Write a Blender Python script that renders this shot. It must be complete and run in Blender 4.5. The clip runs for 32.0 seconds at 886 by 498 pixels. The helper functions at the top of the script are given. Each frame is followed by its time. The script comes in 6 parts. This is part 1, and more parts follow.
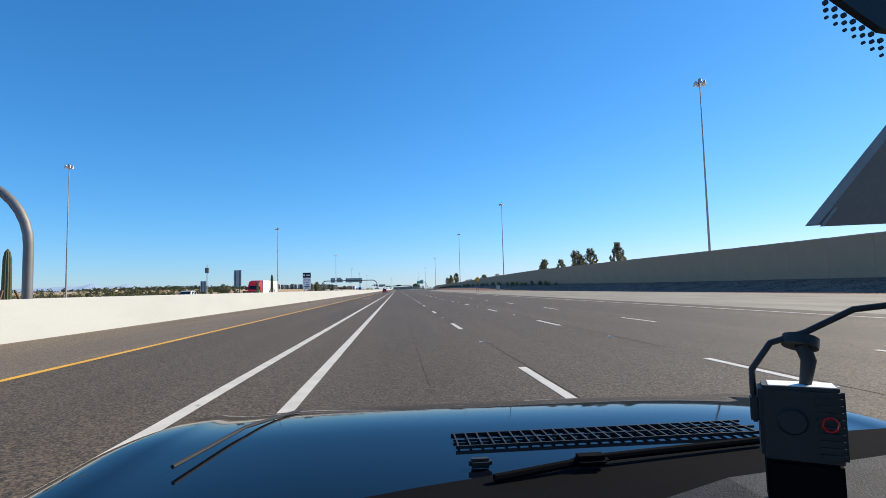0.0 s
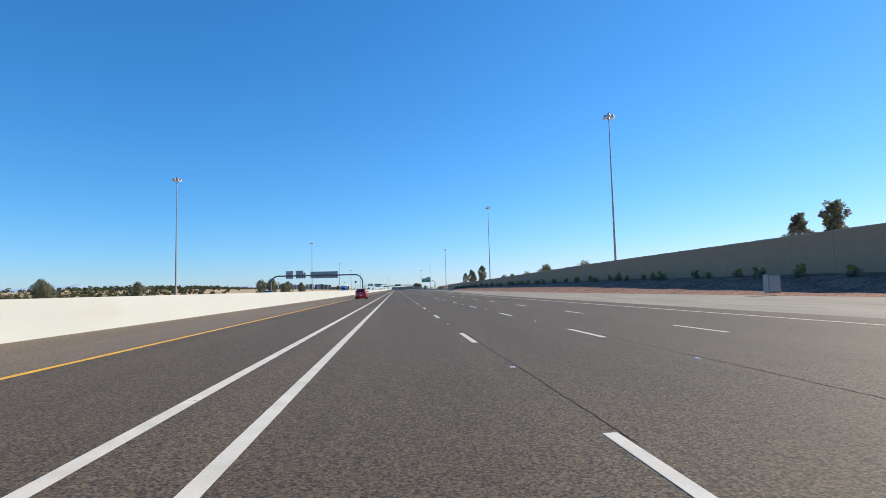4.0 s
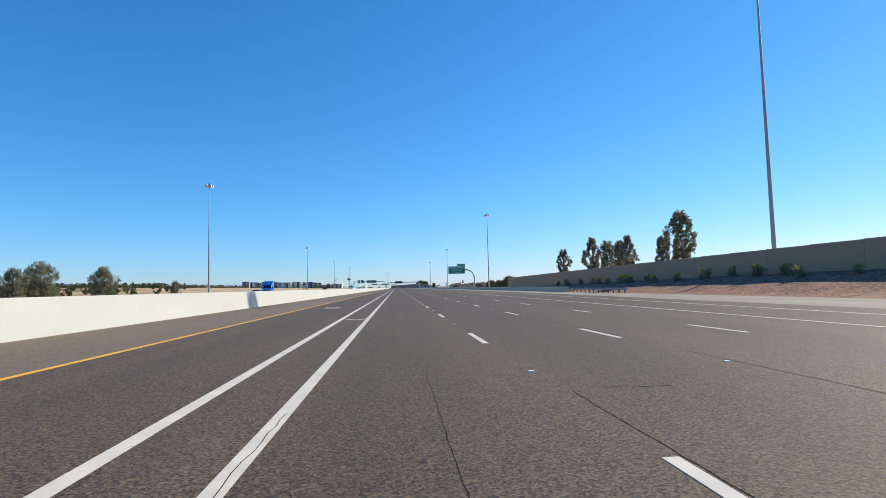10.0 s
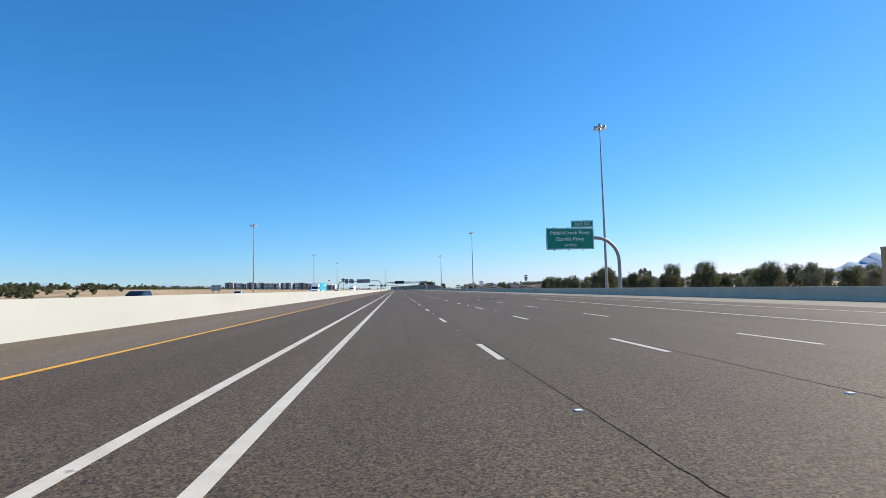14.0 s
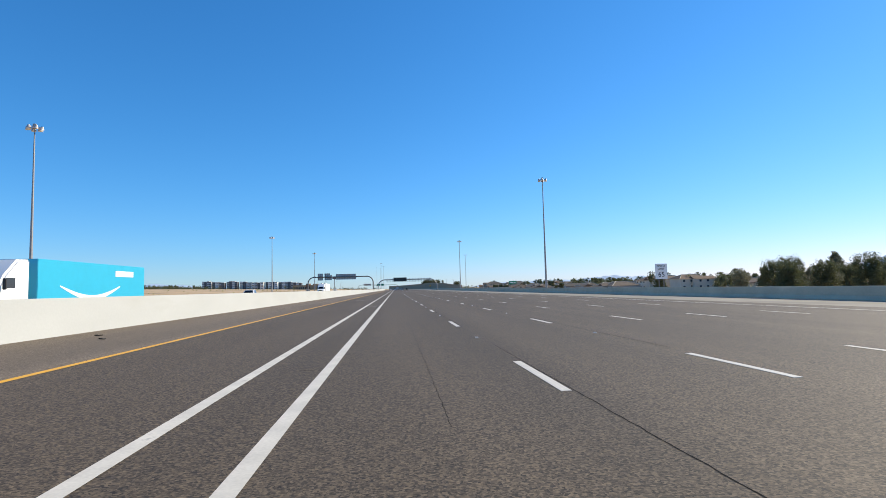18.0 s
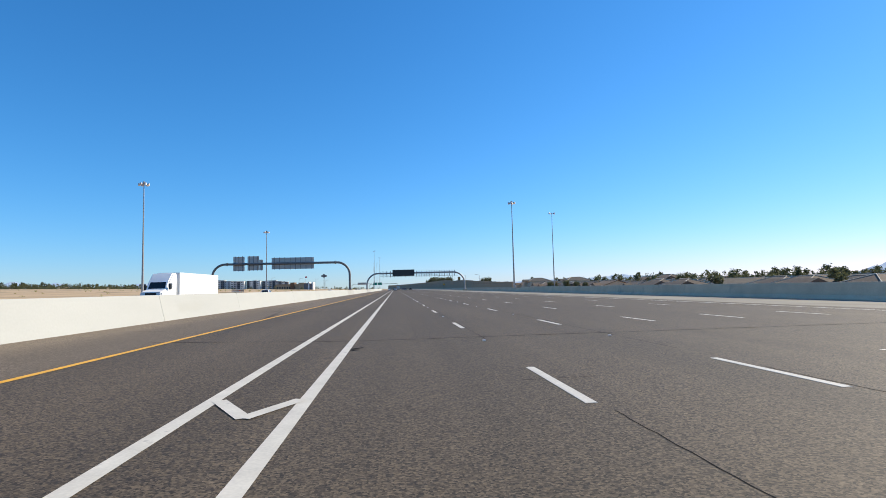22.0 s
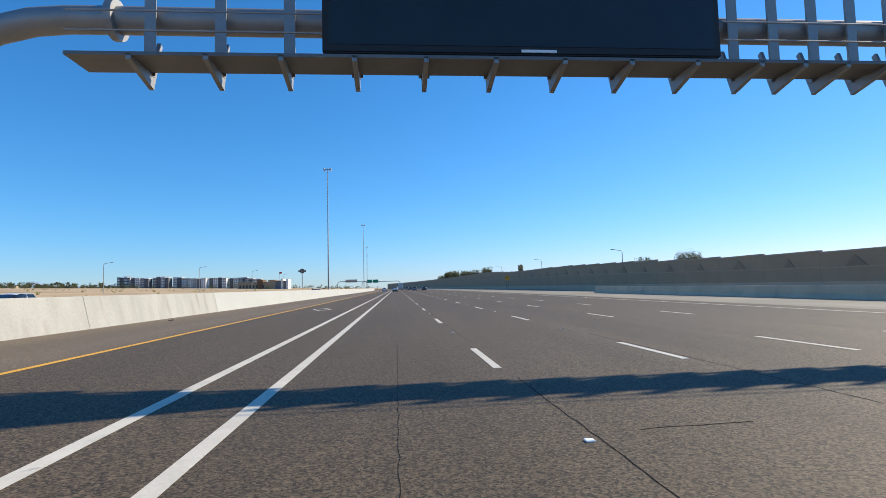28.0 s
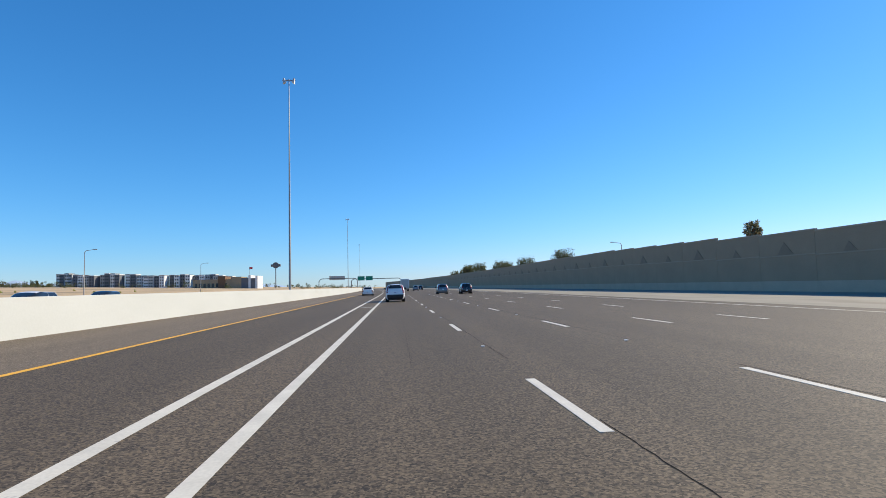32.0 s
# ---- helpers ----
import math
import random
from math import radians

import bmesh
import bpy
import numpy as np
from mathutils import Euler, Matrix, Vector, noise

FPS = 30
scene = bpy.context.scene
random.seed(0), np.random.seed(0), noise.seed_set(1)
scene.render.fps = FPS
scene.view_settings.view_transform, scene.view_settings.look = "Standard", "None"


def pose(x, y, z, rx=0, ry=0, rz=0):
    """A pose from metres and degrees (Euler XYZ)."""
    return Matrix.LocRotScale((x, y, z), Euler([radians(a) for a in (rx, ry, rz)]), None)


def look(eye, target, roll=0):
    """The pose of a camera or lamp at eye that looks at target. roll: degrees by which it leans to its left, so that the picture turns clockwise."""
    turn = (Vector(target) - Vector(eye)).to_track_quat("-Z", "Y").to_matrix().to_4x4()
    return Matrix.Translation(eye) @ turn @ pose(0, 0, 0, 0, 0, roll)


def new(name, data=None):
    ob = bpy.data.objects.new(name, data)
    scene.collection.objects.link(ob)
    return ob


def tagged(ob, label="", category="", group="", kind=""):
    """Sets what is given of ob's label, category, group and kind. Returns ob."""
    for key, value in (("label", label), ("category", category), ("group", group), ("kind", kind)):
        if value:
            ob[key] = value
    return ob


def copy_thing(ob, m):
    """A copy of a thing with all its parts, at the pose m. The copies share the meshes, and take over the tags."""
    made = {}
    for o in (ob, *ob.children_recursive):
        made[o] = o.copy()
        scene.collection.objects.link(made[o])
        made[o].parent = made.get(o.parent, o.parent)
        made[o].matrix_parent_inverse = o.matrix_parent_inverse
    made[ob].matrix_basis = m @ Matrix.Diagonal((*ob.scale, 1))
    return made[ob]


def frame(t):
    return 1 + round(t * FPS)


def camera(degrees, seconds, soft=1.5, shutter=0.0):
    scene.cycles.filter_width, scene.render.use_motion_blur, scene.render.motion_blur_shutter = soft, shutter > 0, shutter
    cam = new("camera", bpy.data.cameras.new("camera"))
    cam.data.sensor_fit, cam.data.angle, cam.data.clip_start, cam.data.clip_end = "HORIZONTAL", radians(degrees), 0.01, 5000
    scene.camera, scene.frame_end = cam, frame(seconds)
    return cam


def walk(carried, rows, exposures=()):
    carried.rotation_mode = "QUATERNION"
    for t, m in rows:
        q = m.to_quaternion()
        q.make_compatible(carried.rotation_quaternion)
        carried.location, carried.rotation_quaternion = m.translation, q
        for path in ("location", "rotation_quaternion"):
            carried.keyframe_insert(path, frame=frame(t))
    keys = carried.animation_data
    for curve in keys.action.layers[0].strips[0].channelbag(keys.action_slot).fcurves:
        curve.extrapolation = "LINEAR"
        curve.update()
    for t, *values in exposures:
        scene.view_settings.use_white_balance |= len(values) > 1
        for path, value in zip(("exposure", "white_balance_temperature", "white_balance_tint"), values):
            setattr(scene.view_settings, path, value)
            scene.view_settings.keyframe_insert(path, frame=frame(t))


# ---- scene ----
# ---- camera ----
cam = camera(78.8, 32.0, soft=0.8)
# seconds, across the road, along the road, yaw, tilt
ROWS = [
    (0, -0.047, 0.0, -4.85, 94.11), (1, -0.012, 35.45, -4.98, 94.01), (2, 0.031, 70.57, -4.94, 94.09), (3, 0.037, 104.69, -4.93, 94.19),
    (4, 0.1, 138.5, -4.98, 94.13), (5, 0.06, 172.31, -4.93, 94.1), (6, 0.031, 206.55, -5.0, 94.02), (7, -0.016, 242.1, -4.92, 93.99),
    (8, -0.147, 277.82, -4.93, 94.05), (9, -0.118, 312.68, -4.96, 94.03), (10, -0.076, 347.2, -4.98, 93.97), (11, 0.013, 381.47, -5.08, 93.92),
    (12, 0.115, 415.78, -5.09, 94.0), (13, 0.092, 450.64, -5.01, 94.08), (14, 0.081, 485.53, -4.95, 94.13), (15, -0.06, 519.97, -4.89, 94.23),
    (16, -0.2, 554.31, -5.08, 94.14), (17, -0.197, 588.61, -5.14, 93.96), (18, -0.167, 623.23, -5.08, 94.1), (19, -0.151, 658.88, -5.0, 94.08),
    (20, -0.184, 694.66, -5.02, 93.94), (21, -0.231, 729.8, -5.01, 93.87), (22, -0.218, 764.52, -5.09, 94.07), (23, -0.205, 798.77, -5.15, 94.09),
    (24, -0.1, 832.56, -5.22, 94.07), (25, 0.137, 865.79, -5.25, 94.07), (26, 0.23, 898.74, -5.31, 93.99), (27, 0.32, 931.59, -5.01, 94.03),
    (28, 0.406, 964.49, -4.93, 93.98), (29, 0.254, 997.59, -4.96, 94.02), (30, 0.183, 1031.05, -4.95, 94.06), (31, 0.176, 1065.28, -4.96, 93.95),
    (32, 0.143, 1099.77, -4.96, 93.88),
]
walk(cam, [(t, pose(x, y, 1.46, tilt, 1.41, yaw)) for t, x, y, yaw, tilt in ROWS], exposures=[(0.0, 0.36), (32.0, 0.36)])

# ---- light ----
SUN_UP, SUN_TURN = radians(33), radians(22)
world = bpy.data.worlds.new("sky")
scene.world = world
world.use_nodes = True
wn = world.node_tree
sky = wn.nodes.new("ShaderNodeTexSky")
sky.sky_type, sky.sun_disc = "NISHITA", False
sky.sun_elevation, sky.sun_rotation = SUN_UP, radians(90) - SUN_TURN
sky.air_density, sky.dust_density, sky.ozone_density = 1.0, 0.1, 1.9
# a deep clear desert sky: red fades out towards the zenith
deep = wn.nodes.new("ShaderNodeVectorMath")
deep.operation = "MULTIPLY_ADD"
deep.inputs[1].default_value = (0.066, 0.014, 0.012)
deep.inputs[2].default_value = (0.205, 0.88, 1.45)
tint = wn.nodes.new("ShaderNodeVectorMath")
tint.operation = "MULTIPLY"
wn.links.new(sky.outputs[0], deep.inputs[0])
wn.links.new(sky.outputs[0], tint.inputs[0])
wn.links.new(deep.outputs[0], tint.inputs[1])
soften = wn.nodes.new("ShaderNodeVectorMath")
soften.operation = "MULTIPLY_ADD"
soften.inputs[1].default_value, soften.inputs[2].default_value = (0.037, 0.037, 0.037), (0.90, 0.90, 0.90)
eased = wn.nodes.new("ShaderNodeVectorMath")
eased.operation = "DIVIDE"
wn.links.new(sky.outputs[0], soften.inputs[0])
wn.links.new(tint.outputs[0], eased.inputs[0])
wn.links.new(soften.outputs[0], eased.inputs[1])
wn.links.new(eased.outputs[0], wn.nodes["Background"].inputs[0])
wn.nodes["Background"].inputs[1].default_value = 0.095
sun = new("sun", bpy.data.lights.new("sun", "SUN"))
sun.data.energy, sun.data.angle, sun.data.color = 5.0, radians(0.6), (1.0, 0.88, 0.68)
sun_way = Vector((math.cos(SUN_UP) * math.cos(SUN_TURN), math.cos(SUN_UP) * math.sin(SUN_TURN), math.sin(SUN_UP)))
sun.matrix_world = look(sun_way * 500, (0, 0, 0))


# ---- materials ----
def material(name, colour, rough=0.7, metal=0.0, vary=0.15, scale=3.0, fine=40.0, bump=0.0, stretch=(1, 1, 1), spots=None, coat=0.0, by_piece=0.0, grit=0.6, leafy=False, shine=0.5):
    """A surface with broad and fine variation; spots: (colour, scale, threshold) for stains or wear."""
    m = bpy.data.materials.new(name)
    m.use_nodes = True
    nt = m.node_tree
    bsdf = nt.nodes["Principled BSDF"]
    bsdf.inputs["Roughness"].default_value, bsdf.inputs["Metallic"].default_value = rough, metal
    bsdf.inputs["Specular IOR Level"].default_value = shine
    bsdf.inputs["Coat Weight"].default_value = coat
    co = nt.nodes.new("ShaderNodeTexCoord")
    mp = nt.nodes.new("ShaderNodeMapping")
    mp.inputs["Scale"].default_value = stretch
    nt.links.new(co.outputs["Object"], mp.inputs[0])

    def tex(sc, detail, vec):
        n = nt.nodes.new("ShaderNodeTexNoise")
        n.inputs["Scale"].default_value, n.inputs["Detail"].default_value = sc, detail
        nt.links.new(vec, n.inputs["Vector"])
        return n.outputs["Fac"]

    broad, grain = tex(scale, 4, mp.outputs[0]), tex(fine, 3, co.outputs["Object"])
    add = nt.nodes.new("ShaderNodeMath")
    add.operation = "MULTIPLY_ADD"
    nt.links.new(grain, add.inputs[0])
    add.inputs[1].default_value = grit
    nt.links.new(broad, add.inputs[2])
    last = add.outputs[0]
    if by_piece:
        info = nt.nodes.new("ShaderNodeObjectInfo")
        extra = nt.nodes.new("ShaderNodeMath")
        extra.operation = "MULTIPLY_ADD"
        nt.links.new(info.outputs["Random"], extra.inputs[0])
        extra.inputs[1].default_value = by_piece
        nt.links.new(last, extra.inputs[2])
        last = extra.outputs[0]
    ramp = nt.nodes.new("ShaderNodeMapRange")
    ramp.inputs["From Min"].default_value, ramp.inputs["From Max"].default_value = 0.15 + grit * 0.5, 0.85 + grit * 0.5
    ramp.inputs["To Min"].default_value, ramp.inputs["To Max"].default_value = 1 - vary, 1 + vary
    nt.links.new(last, ramp.inputs["Value"])
    mul = nt.nodes.new("ShaderNodeVectorMath")
    mul.operation = "SCALE"
    mul.inputs[0].default_value = colour
    nt.links.new(ramp.outputs[0], mul.inputs["Scale"])
    out = mul.outputs[0]
    if spots:
        colour2, sc, limit = spots
        mask = nt.nodes.new("ShaderNodeMapRange")
        mask.inputs["From Min"].default_value, mask.inputs["From Max"].default_value = limit, limit + 0.08
        nt.links.new(tex(sc, 6, mp.outputs[0]), mask.inputs["Value"])
        mix = nt.nodes.new("ShaderNodeMix")
        mix.data_type = "RGBA"
        nt.links.new(mask.outputs[0], mix.inputs["Factor"])
        nt.links.new(out, mix.inputs["A"])
        mix.inputs["B"].default_value = (*colour2, 1)
        out = mix.outputs["Result"]
    nt.links.new(out, bsdf.inputs["Base Color"])
    if bump:
        b = nt.nodes.new("ShaderNodeBump")
        b.inputs["Strength"].default_value, b.inputs["Distance"].default_value = bump, 0.02
        nt.links.new(add.outputs[0], b.inputs["Height"])
        nt.links.new(b.outputs[0], bsdf.inputs["Normal"])
    if leafy:
        glow = nt.nodes.new("ShaderNodeBsdfTranslucent")
        both = nt.nodes.new("ShaderNodeMixShader")
        both.inputs[0].default_value = 0.4
        nt.links.new(out, glow.inputs["Color"])
        nt.links.new(bsdf.outputs[0], both.inputs[1])
        nt.links.new(glow.outputs[0], both.inputs[2])
        nt.links.new(both.outputs[0], nt.nodes["Material Output"].inputs["Surface"])
    return m


def asphalt(name, colour, worn, grain=0.5, stone=62.0):
    """Open-graded asphalt: single stones that catch the light, dark pits, faint wheel tracks and worn streaks."""
    m = bpy.data.materials.new(name)
    m.use_nodes = True
    nt = m.node_tree
    bsdf = nt.nodes["Principled BSDF"]
    bsdf.inputs["Roughness"].default_value, bsdf.inputs["Specular IOR Level"].default_value = 0.76, 0.38
    co = nt.nodes.new("ShaderNodeTexCoord").outputs["Object"]

    def mapped(scale):
        mp = nt.nodes.new("ShaderNodeMapping")
        mp.inputs["Scale"].default_value = scale
        nt.links.new(co, mp.inputs[0])
        return mp.outputs[0]

    def tex(vec, sc, detail):
        n = nt.nodes.new("ShaderNodeTexNoise")
        n.inputs["Scale"].default_value, n.inputs["Detail"].default_value = sc, detail
        nt.links.new(vec, n.inputs["Vector"])
        return n.outputs["Fac"]

    def ranged(value, a, b, lo, hi):
        r = nt.nodes.new("ShaderNodeMapRange")
        r.inputs["From Min"].default_value, r.inputs["From Max"].default_value = a, b
        r.inputs["To Min"].default_value, r.inputs["To Max"].default_value = lo, hi
        nt.links.new(value, r.inputs["Value"])
        return r.outputs[0]

    def times(a, b):
        n = nt.nodes.new("ShaderNodeMath")
        n.operation = "MULTIPLY"
        nt.links.new(a, n.inputs[0])
        nt.links.new(b, n.inputs[1])
        return n.outputs[0]

    cells = nt.nodes.new("ShaderNodeTexVoronoi")
    cells.inputs["Scale"].default_value = stone
    nt.links.new(co, cells.inputs["Vector"])
    split = nt.nodes.new("ShaderNodeSeparateColor")
    nt.links.new(cells.outputs["Color"], split.inputs[0])
    stones = ranged(split.outputs[0], 0.0, 1.0, 1 - grain, 1 + grain)
    clots = ranged(tex(co, 27.0, 3), 0.32, 0.68, 1 - 0.42 * grain, 1 + 0.42 * grain)
    tracks = ranged(tex(mapped((1, 0.004, 1)), 0.55, 1), 0.3, 0.7, 0.93, 1.07)
    patches = ranged(tex(mapped((1, 0.12, 1)), 0.35, 5), 0.3, 0.7, 0.90, 1.10)
    total = times(times(stones, clots), times(tracks, patches))
    mix = nt.nodes.new("ShaderNodeMix")
    mix.data_type = "RGBA"
    mix.inputs["A"].default_value, mix.inputs["B"].default_value = (*colour, 1), (*worn, 1)
    nt.links.new(ranged(tex(mapped((1, 0.03, 1)), 0.8, 4), 0.45, 0.75, 0, 1), mix.inputs["Factor"])
    mul = nt.nodes.new("ShaderNodeVectorMath")
    mul.operation = "SCALE"
    nt.links.new(mix.outputs["Result"], mul.inputs[0])
    nt.links.new(total, mul.inputs["Scale"])
    nt.links.new(mul.outputs[0], bsdf.inputs["Base Color"])
    b = nt.nodes.new("ShaderNodeBump")
    b.inputs["Strength"].default_value, b.inputs["Distance"].default_value = 0.25, 0.01
    nt.links.new(stones, b.inputs["Height"])
    nt.links.new(b.outputs[0], bsdf.inputs["Normal"])
    return m


ASPHALT = asphalt("asphalt", (0.085, 0.063, 0.0385), (0.101, 0.0755, 0.047), 0.76, 46.0)
SHOULDER_ASPHALT = asphalt("shoulder_asphalt", (0.152, 0.117, 0.077), (0.187, 0.146, 0.099), 0.5, 46.0)
WHITE_PAINT = material("white_road_paint", (0.607, 0.566, 0.476), 0.6, vary=0.18, scale=2, fine=30, spots=((0.3, 0.28, 0.26), 4.0, 0.66))
YELLOW_PAINT = material("yellow_road_paint", (0.765, 0.399, 0.0255), 0.6, vary=0.18, scale=2, fine=30, spots=((0.3, 0.17, 0.05), 4.0, 0.68))
SEALANT = material("crack_sealant", (0.012, 0.011, 0.010), 0.9, vary=0.3, scale=5, shine=0.1)
BLUE_SEALANT = material("blue_black_sealant", (0.014, 0.030, 0.080), 0.85, vary=0.5, scale=3, shine=0.15)
CONCRETE = material("pale_concrete", (0.415, 0.42, 0.395), 0.85, vary=0.07, scale=0.5, fine=14, bump=0.05, stretch=(1, 0.4, 1.5), spots=((0.395, 0.395, 0.365), 0.35, 0.62))
OLD_CONCRETE = material("weathered_concrete", (0.36, 0.355, 0.325), 0.88, vary=0.2, scale=0.9, fine=14, bump=0.2, stretch=(1, 1.2, 0.3), spots=((0.30, 0.29, 0.26), 0.7, 0.6))
APRON = material("concrete_apron", (0.255, 0.228, 0.178), 0.9, vary=0.3, scale=0.35, fine=9, bump=0.3, stretch=(1, 0.3, 1), spots=((0.20, 0.172, 0.13), 0.25, 0.6))
LOW_CONCRETE = material("light_grey_concrete", (0.58, 0.445, 0.305), 0.88, vary=0.2, scale=0.6, fine=12, bump=0.15, spots=((0.44, 0.36, 0.26), 0.4, 0.62))
GREY_CONCRETE = material("grey_concrete", (0.46, 0.365, 0.26), 0.88, vary=0.14, scale=0.6, fine=12, bump=0.2, by_piece=0.1)
DIRT = material("desert_dirt", (0.47, 0.335, 0.19), 0.95, vary=0.3, scale=0.05, fine=1.5, bump=0.4, spots=((0.26, 0.20, 0.11), 0.03, 0.55))
GRAVEL = material("red_brown_gravel", (0.221, 0.102, 0.0615), 0.95, vary=0.75, scale=0.5, fine=3.5, grit=2.0, bump=0.9, spots=((0.25, 0.14, 0.095), 0.3, 0.6))
BLOCK_WALL = material("painted_block_wall", (0.37, 0.262, 0.165), 0.9, vary=0.1, scale=0.5, fine=8, bump=0.3, by_piece=0.06)
WALL_MOTIF = material("darker_wall_relief", (0.28, 0.20, 0.13), 0.9, vary=0.12, scale=1, fine=10, bump=0.2)
WALL_CAP = material("wall_cap", (0.42, 0.315, 0.215), 0.88, vary=0.1, scale=1, fine=10, bump=0.1)
GALVANISED = material("galvanised_steel", (0.33, 0.325, 0.32), 0.55, metal=0.6, vary=0.12, scale=1.5, fine=20)
DARK_STEEL = material("weathered_grey_steel", (0.20, 0.195, 0.19), 0.6, metal=0.5, vary=0.15, scale=1.2, fine=15)
SIGN_BACK = material("bare_aluminium_sign_back", (0.50, 0.48, 0.45), 0.5, metal=0.3, vary=0.1, scale=1, fine=9)
SIGN_GREEN = material("green_sign_sheeting", (0.004, 0.25, 0.155), 0.5, vary=0.06, scale=1, fine=6)
SIGN_WHITE = material("white_sign_sheeting", (0.9, 0.9, 0.88), 0.5, vary=0.05, scale=1, fine=6)
SIGN_YELLOW = material("yellow_sign_sheeting", (0.85, 0.42, 0.02), 0.5, vary=0.06, scale=1, fine=6)
SIGN_BLACK = material("black_sign_ink", (0.012, 0.012, 0.014), 0.5, vary=0.1, scale=2)
SIGN_BLUE = material("blue_sign_sheeting", (0.02, 0.06, 0.32), 0.5, vary=0.06, scale=1)
SIGN_RED = material("red_sign_sheeting", (0.5, 0.02, 0.03), 0.5, vary=0.06, scale=1)
SCREEN = material("dark_message_panel", (0.018, 0.021, 0.025), 0.35, vary=0.2, scale=1, fine=12)
LAMP_GLASS = material("floodlight_lens", (0.75, 0.74, 0.72), 0.2, vary=0.05)
LAMP_BODY = material("floodlight_housing", (0.50, 0.47, 0.45), 0.5, metal=0.3, vary=0.1)
BARK = material("tree_bark", (0.17, 0.125, 0.09), 0.95, vary=0.3, scale=4, fine=20, bump=0.5)
LEAF = material("grey_green_leaves", (0.212, 0.212, 0.132), 0.7, vary=0.45, scale=0.8, fine=6, leafy=True)
LEAF_DARK = material("dark_green_leaves", (0.10, 0.11, 0.05), 0.7, vary=0.45, scale=0.8, fine=6, leafy=True)
LEAF_LIME = material("yellow_green_leaves", (0.319, 0.307, 0.0744), 0.7, vary=0.4, scale=1.5, fine=8, leafy=True)
CACTUS = material("cactus_skin", (0.095, 0.105, 0.05), 0.75, vary=0.3, scale=3, fine=25, bump=0.3)
TIMBER = material("brown_timber", (0.16, 0.09, 0.05), 0.85, vary=0.3, scale=5, fine=30, bump=0.2)
RED_PAINT = material("red_car_paint", (0.637, 0.0119, 0.0119), 0.28, vary=0.05, scale=1, coat=0.7)
WHITE_CAR = material("white_car_paint", (0.78, 0.78, 0.78), 0.28, vary=0.04, scale=1, coat=0.7)
GREY_CAR = material("silver_grey_car_paint", (0.22, 0.23, 0.24), 0.28, metal=0.3, vary=0.05, scale=1, coat=0.7)
DARK_CAR = material("near_black_car_paint", (0.02, 0.022, 0.026), 0.25, vary=0.05, scale=1, coat=0.7)
BLUE_CAB = material("bright_blue_cab_paint", (0.01, 0.16, 0.55), 0.3, vary=0.05, scale=1, coat=0.6)
LIGHT_BLUE = material("light_blue_trailer_skin", (0.0255, 0.408, 0.595), 0.45, vary=0.05, scale=1, fine=5)
TRAILER_WHITE = material("white_trailer_skin", (0.8, 0.8, 0.79), 0.45, vary=0.05, scale=1, fine=5)
CAR_GLASS = material("tinted_car_glass", (0.012, 0.015, 0.018), 0.06, vary=0.1, scale=1, coat=0.3)
TYRE = material("tyre_rubber", (0.018, 0.018, 0.018), 0.85, vary=0.2, scale=5)
BLACK_TRIM = material("black_plastic_trim", (0.02, 0.02, 0.021), 0.6, vary=0.15, scale=4)
ALLOY = material("alloy_wheel", (0.75, 0.75, 0.76), 0.35, metal=0.6, vary=0.06)
TAIL_RED = material("red_lamp_lens", (0.26, 0.008, 0.012), 0.2, vary=0.1, coat=0.5)
STUCCO = [material("tan_stucco", (0.50, 0.42, 0.32), 0.92, vary=0.08, scale=0.6, fine=9), material("cream_stucco", (0.60, 0.53, 0.43), 0.92, vary=0.08, scale=0.6, fine=9), material("grey_stucco", (0.42, 0.40, 0.37), 0.92, vary=0.08, scale=0.6, fine=9)]
ROOF_TILE = [material("brown_roof_tile", (0.125, 0.0936, 0.0685), 0.9, vary=0.35, scale=1, fine=5, bump=0.4), material("grey_roof_tile", (0.0835, 0.0734, 0.0634), 0.9, vary=0.35, scale=1, fine=5, bump=0.4), material("clay_roof_tile", (0.158, 0.107, 0.0708), 0.9, vary=0.35, scale=1, fine=5, bump=0.4)]
HOUSE_GLASS = material("house_window_glass", (0.03, 0.04, 0.05), 0.1, vary=0.1)
FLAT_WHITE = material("white_render", (0.72, 0.71, 0.69), 0.85, vary=0.05, scale=0.4)
# charcoal render, its colour lightened to carry distance haze
FLAT_DARK = material("hazed_charcoal_render", (0.13, 0.135, 0.15), 0.8, vary=0.1, scale=0.4)
FLAT_GREY = material("pale_grey_render", (0.42, 0.42, 0.42), 0.85, vary=0.06, scale=0.4)
FLAT_TAN = material("tan_render", (0.34, 0.255, 0.162), 0.88, vary=0.1, scale=0.4)
# pale blue of the ridges is distance haze painted into the colour
MOUNTAIN = material("haze_painted_ridge", (0.34, 0.45, 0.58), 1.0, vary=0.12, scale=0.004, fine=0.05)


# ---- helpers ----
def box(bm, x0, x1, y0, y1, z0, z1, bevel=0.0):
    r = bmesh.ops.create_cube(bm, size=1, matrix=Matrix.Translation(((x0 + x1) / 2, (y0 + y1) / 2, (z0 + z1) / 2)) @ Matrix.Diagonal((x1 - x0, y1 - y0, z1 - z0, 1)))
    if bevel:
        edges = list({e for v in r["verts"] for e in v.link_edges})
        bmesh.ops.bevel(bm, geom=edges, offset=bevel, segments=2, affect="EDGES")
    return bm


def boxes(*dims, bevel=0.0):
    bm = bmesh.new()
    for d in dims:
        box(bm, *d, bevel=bevel)
    return bm


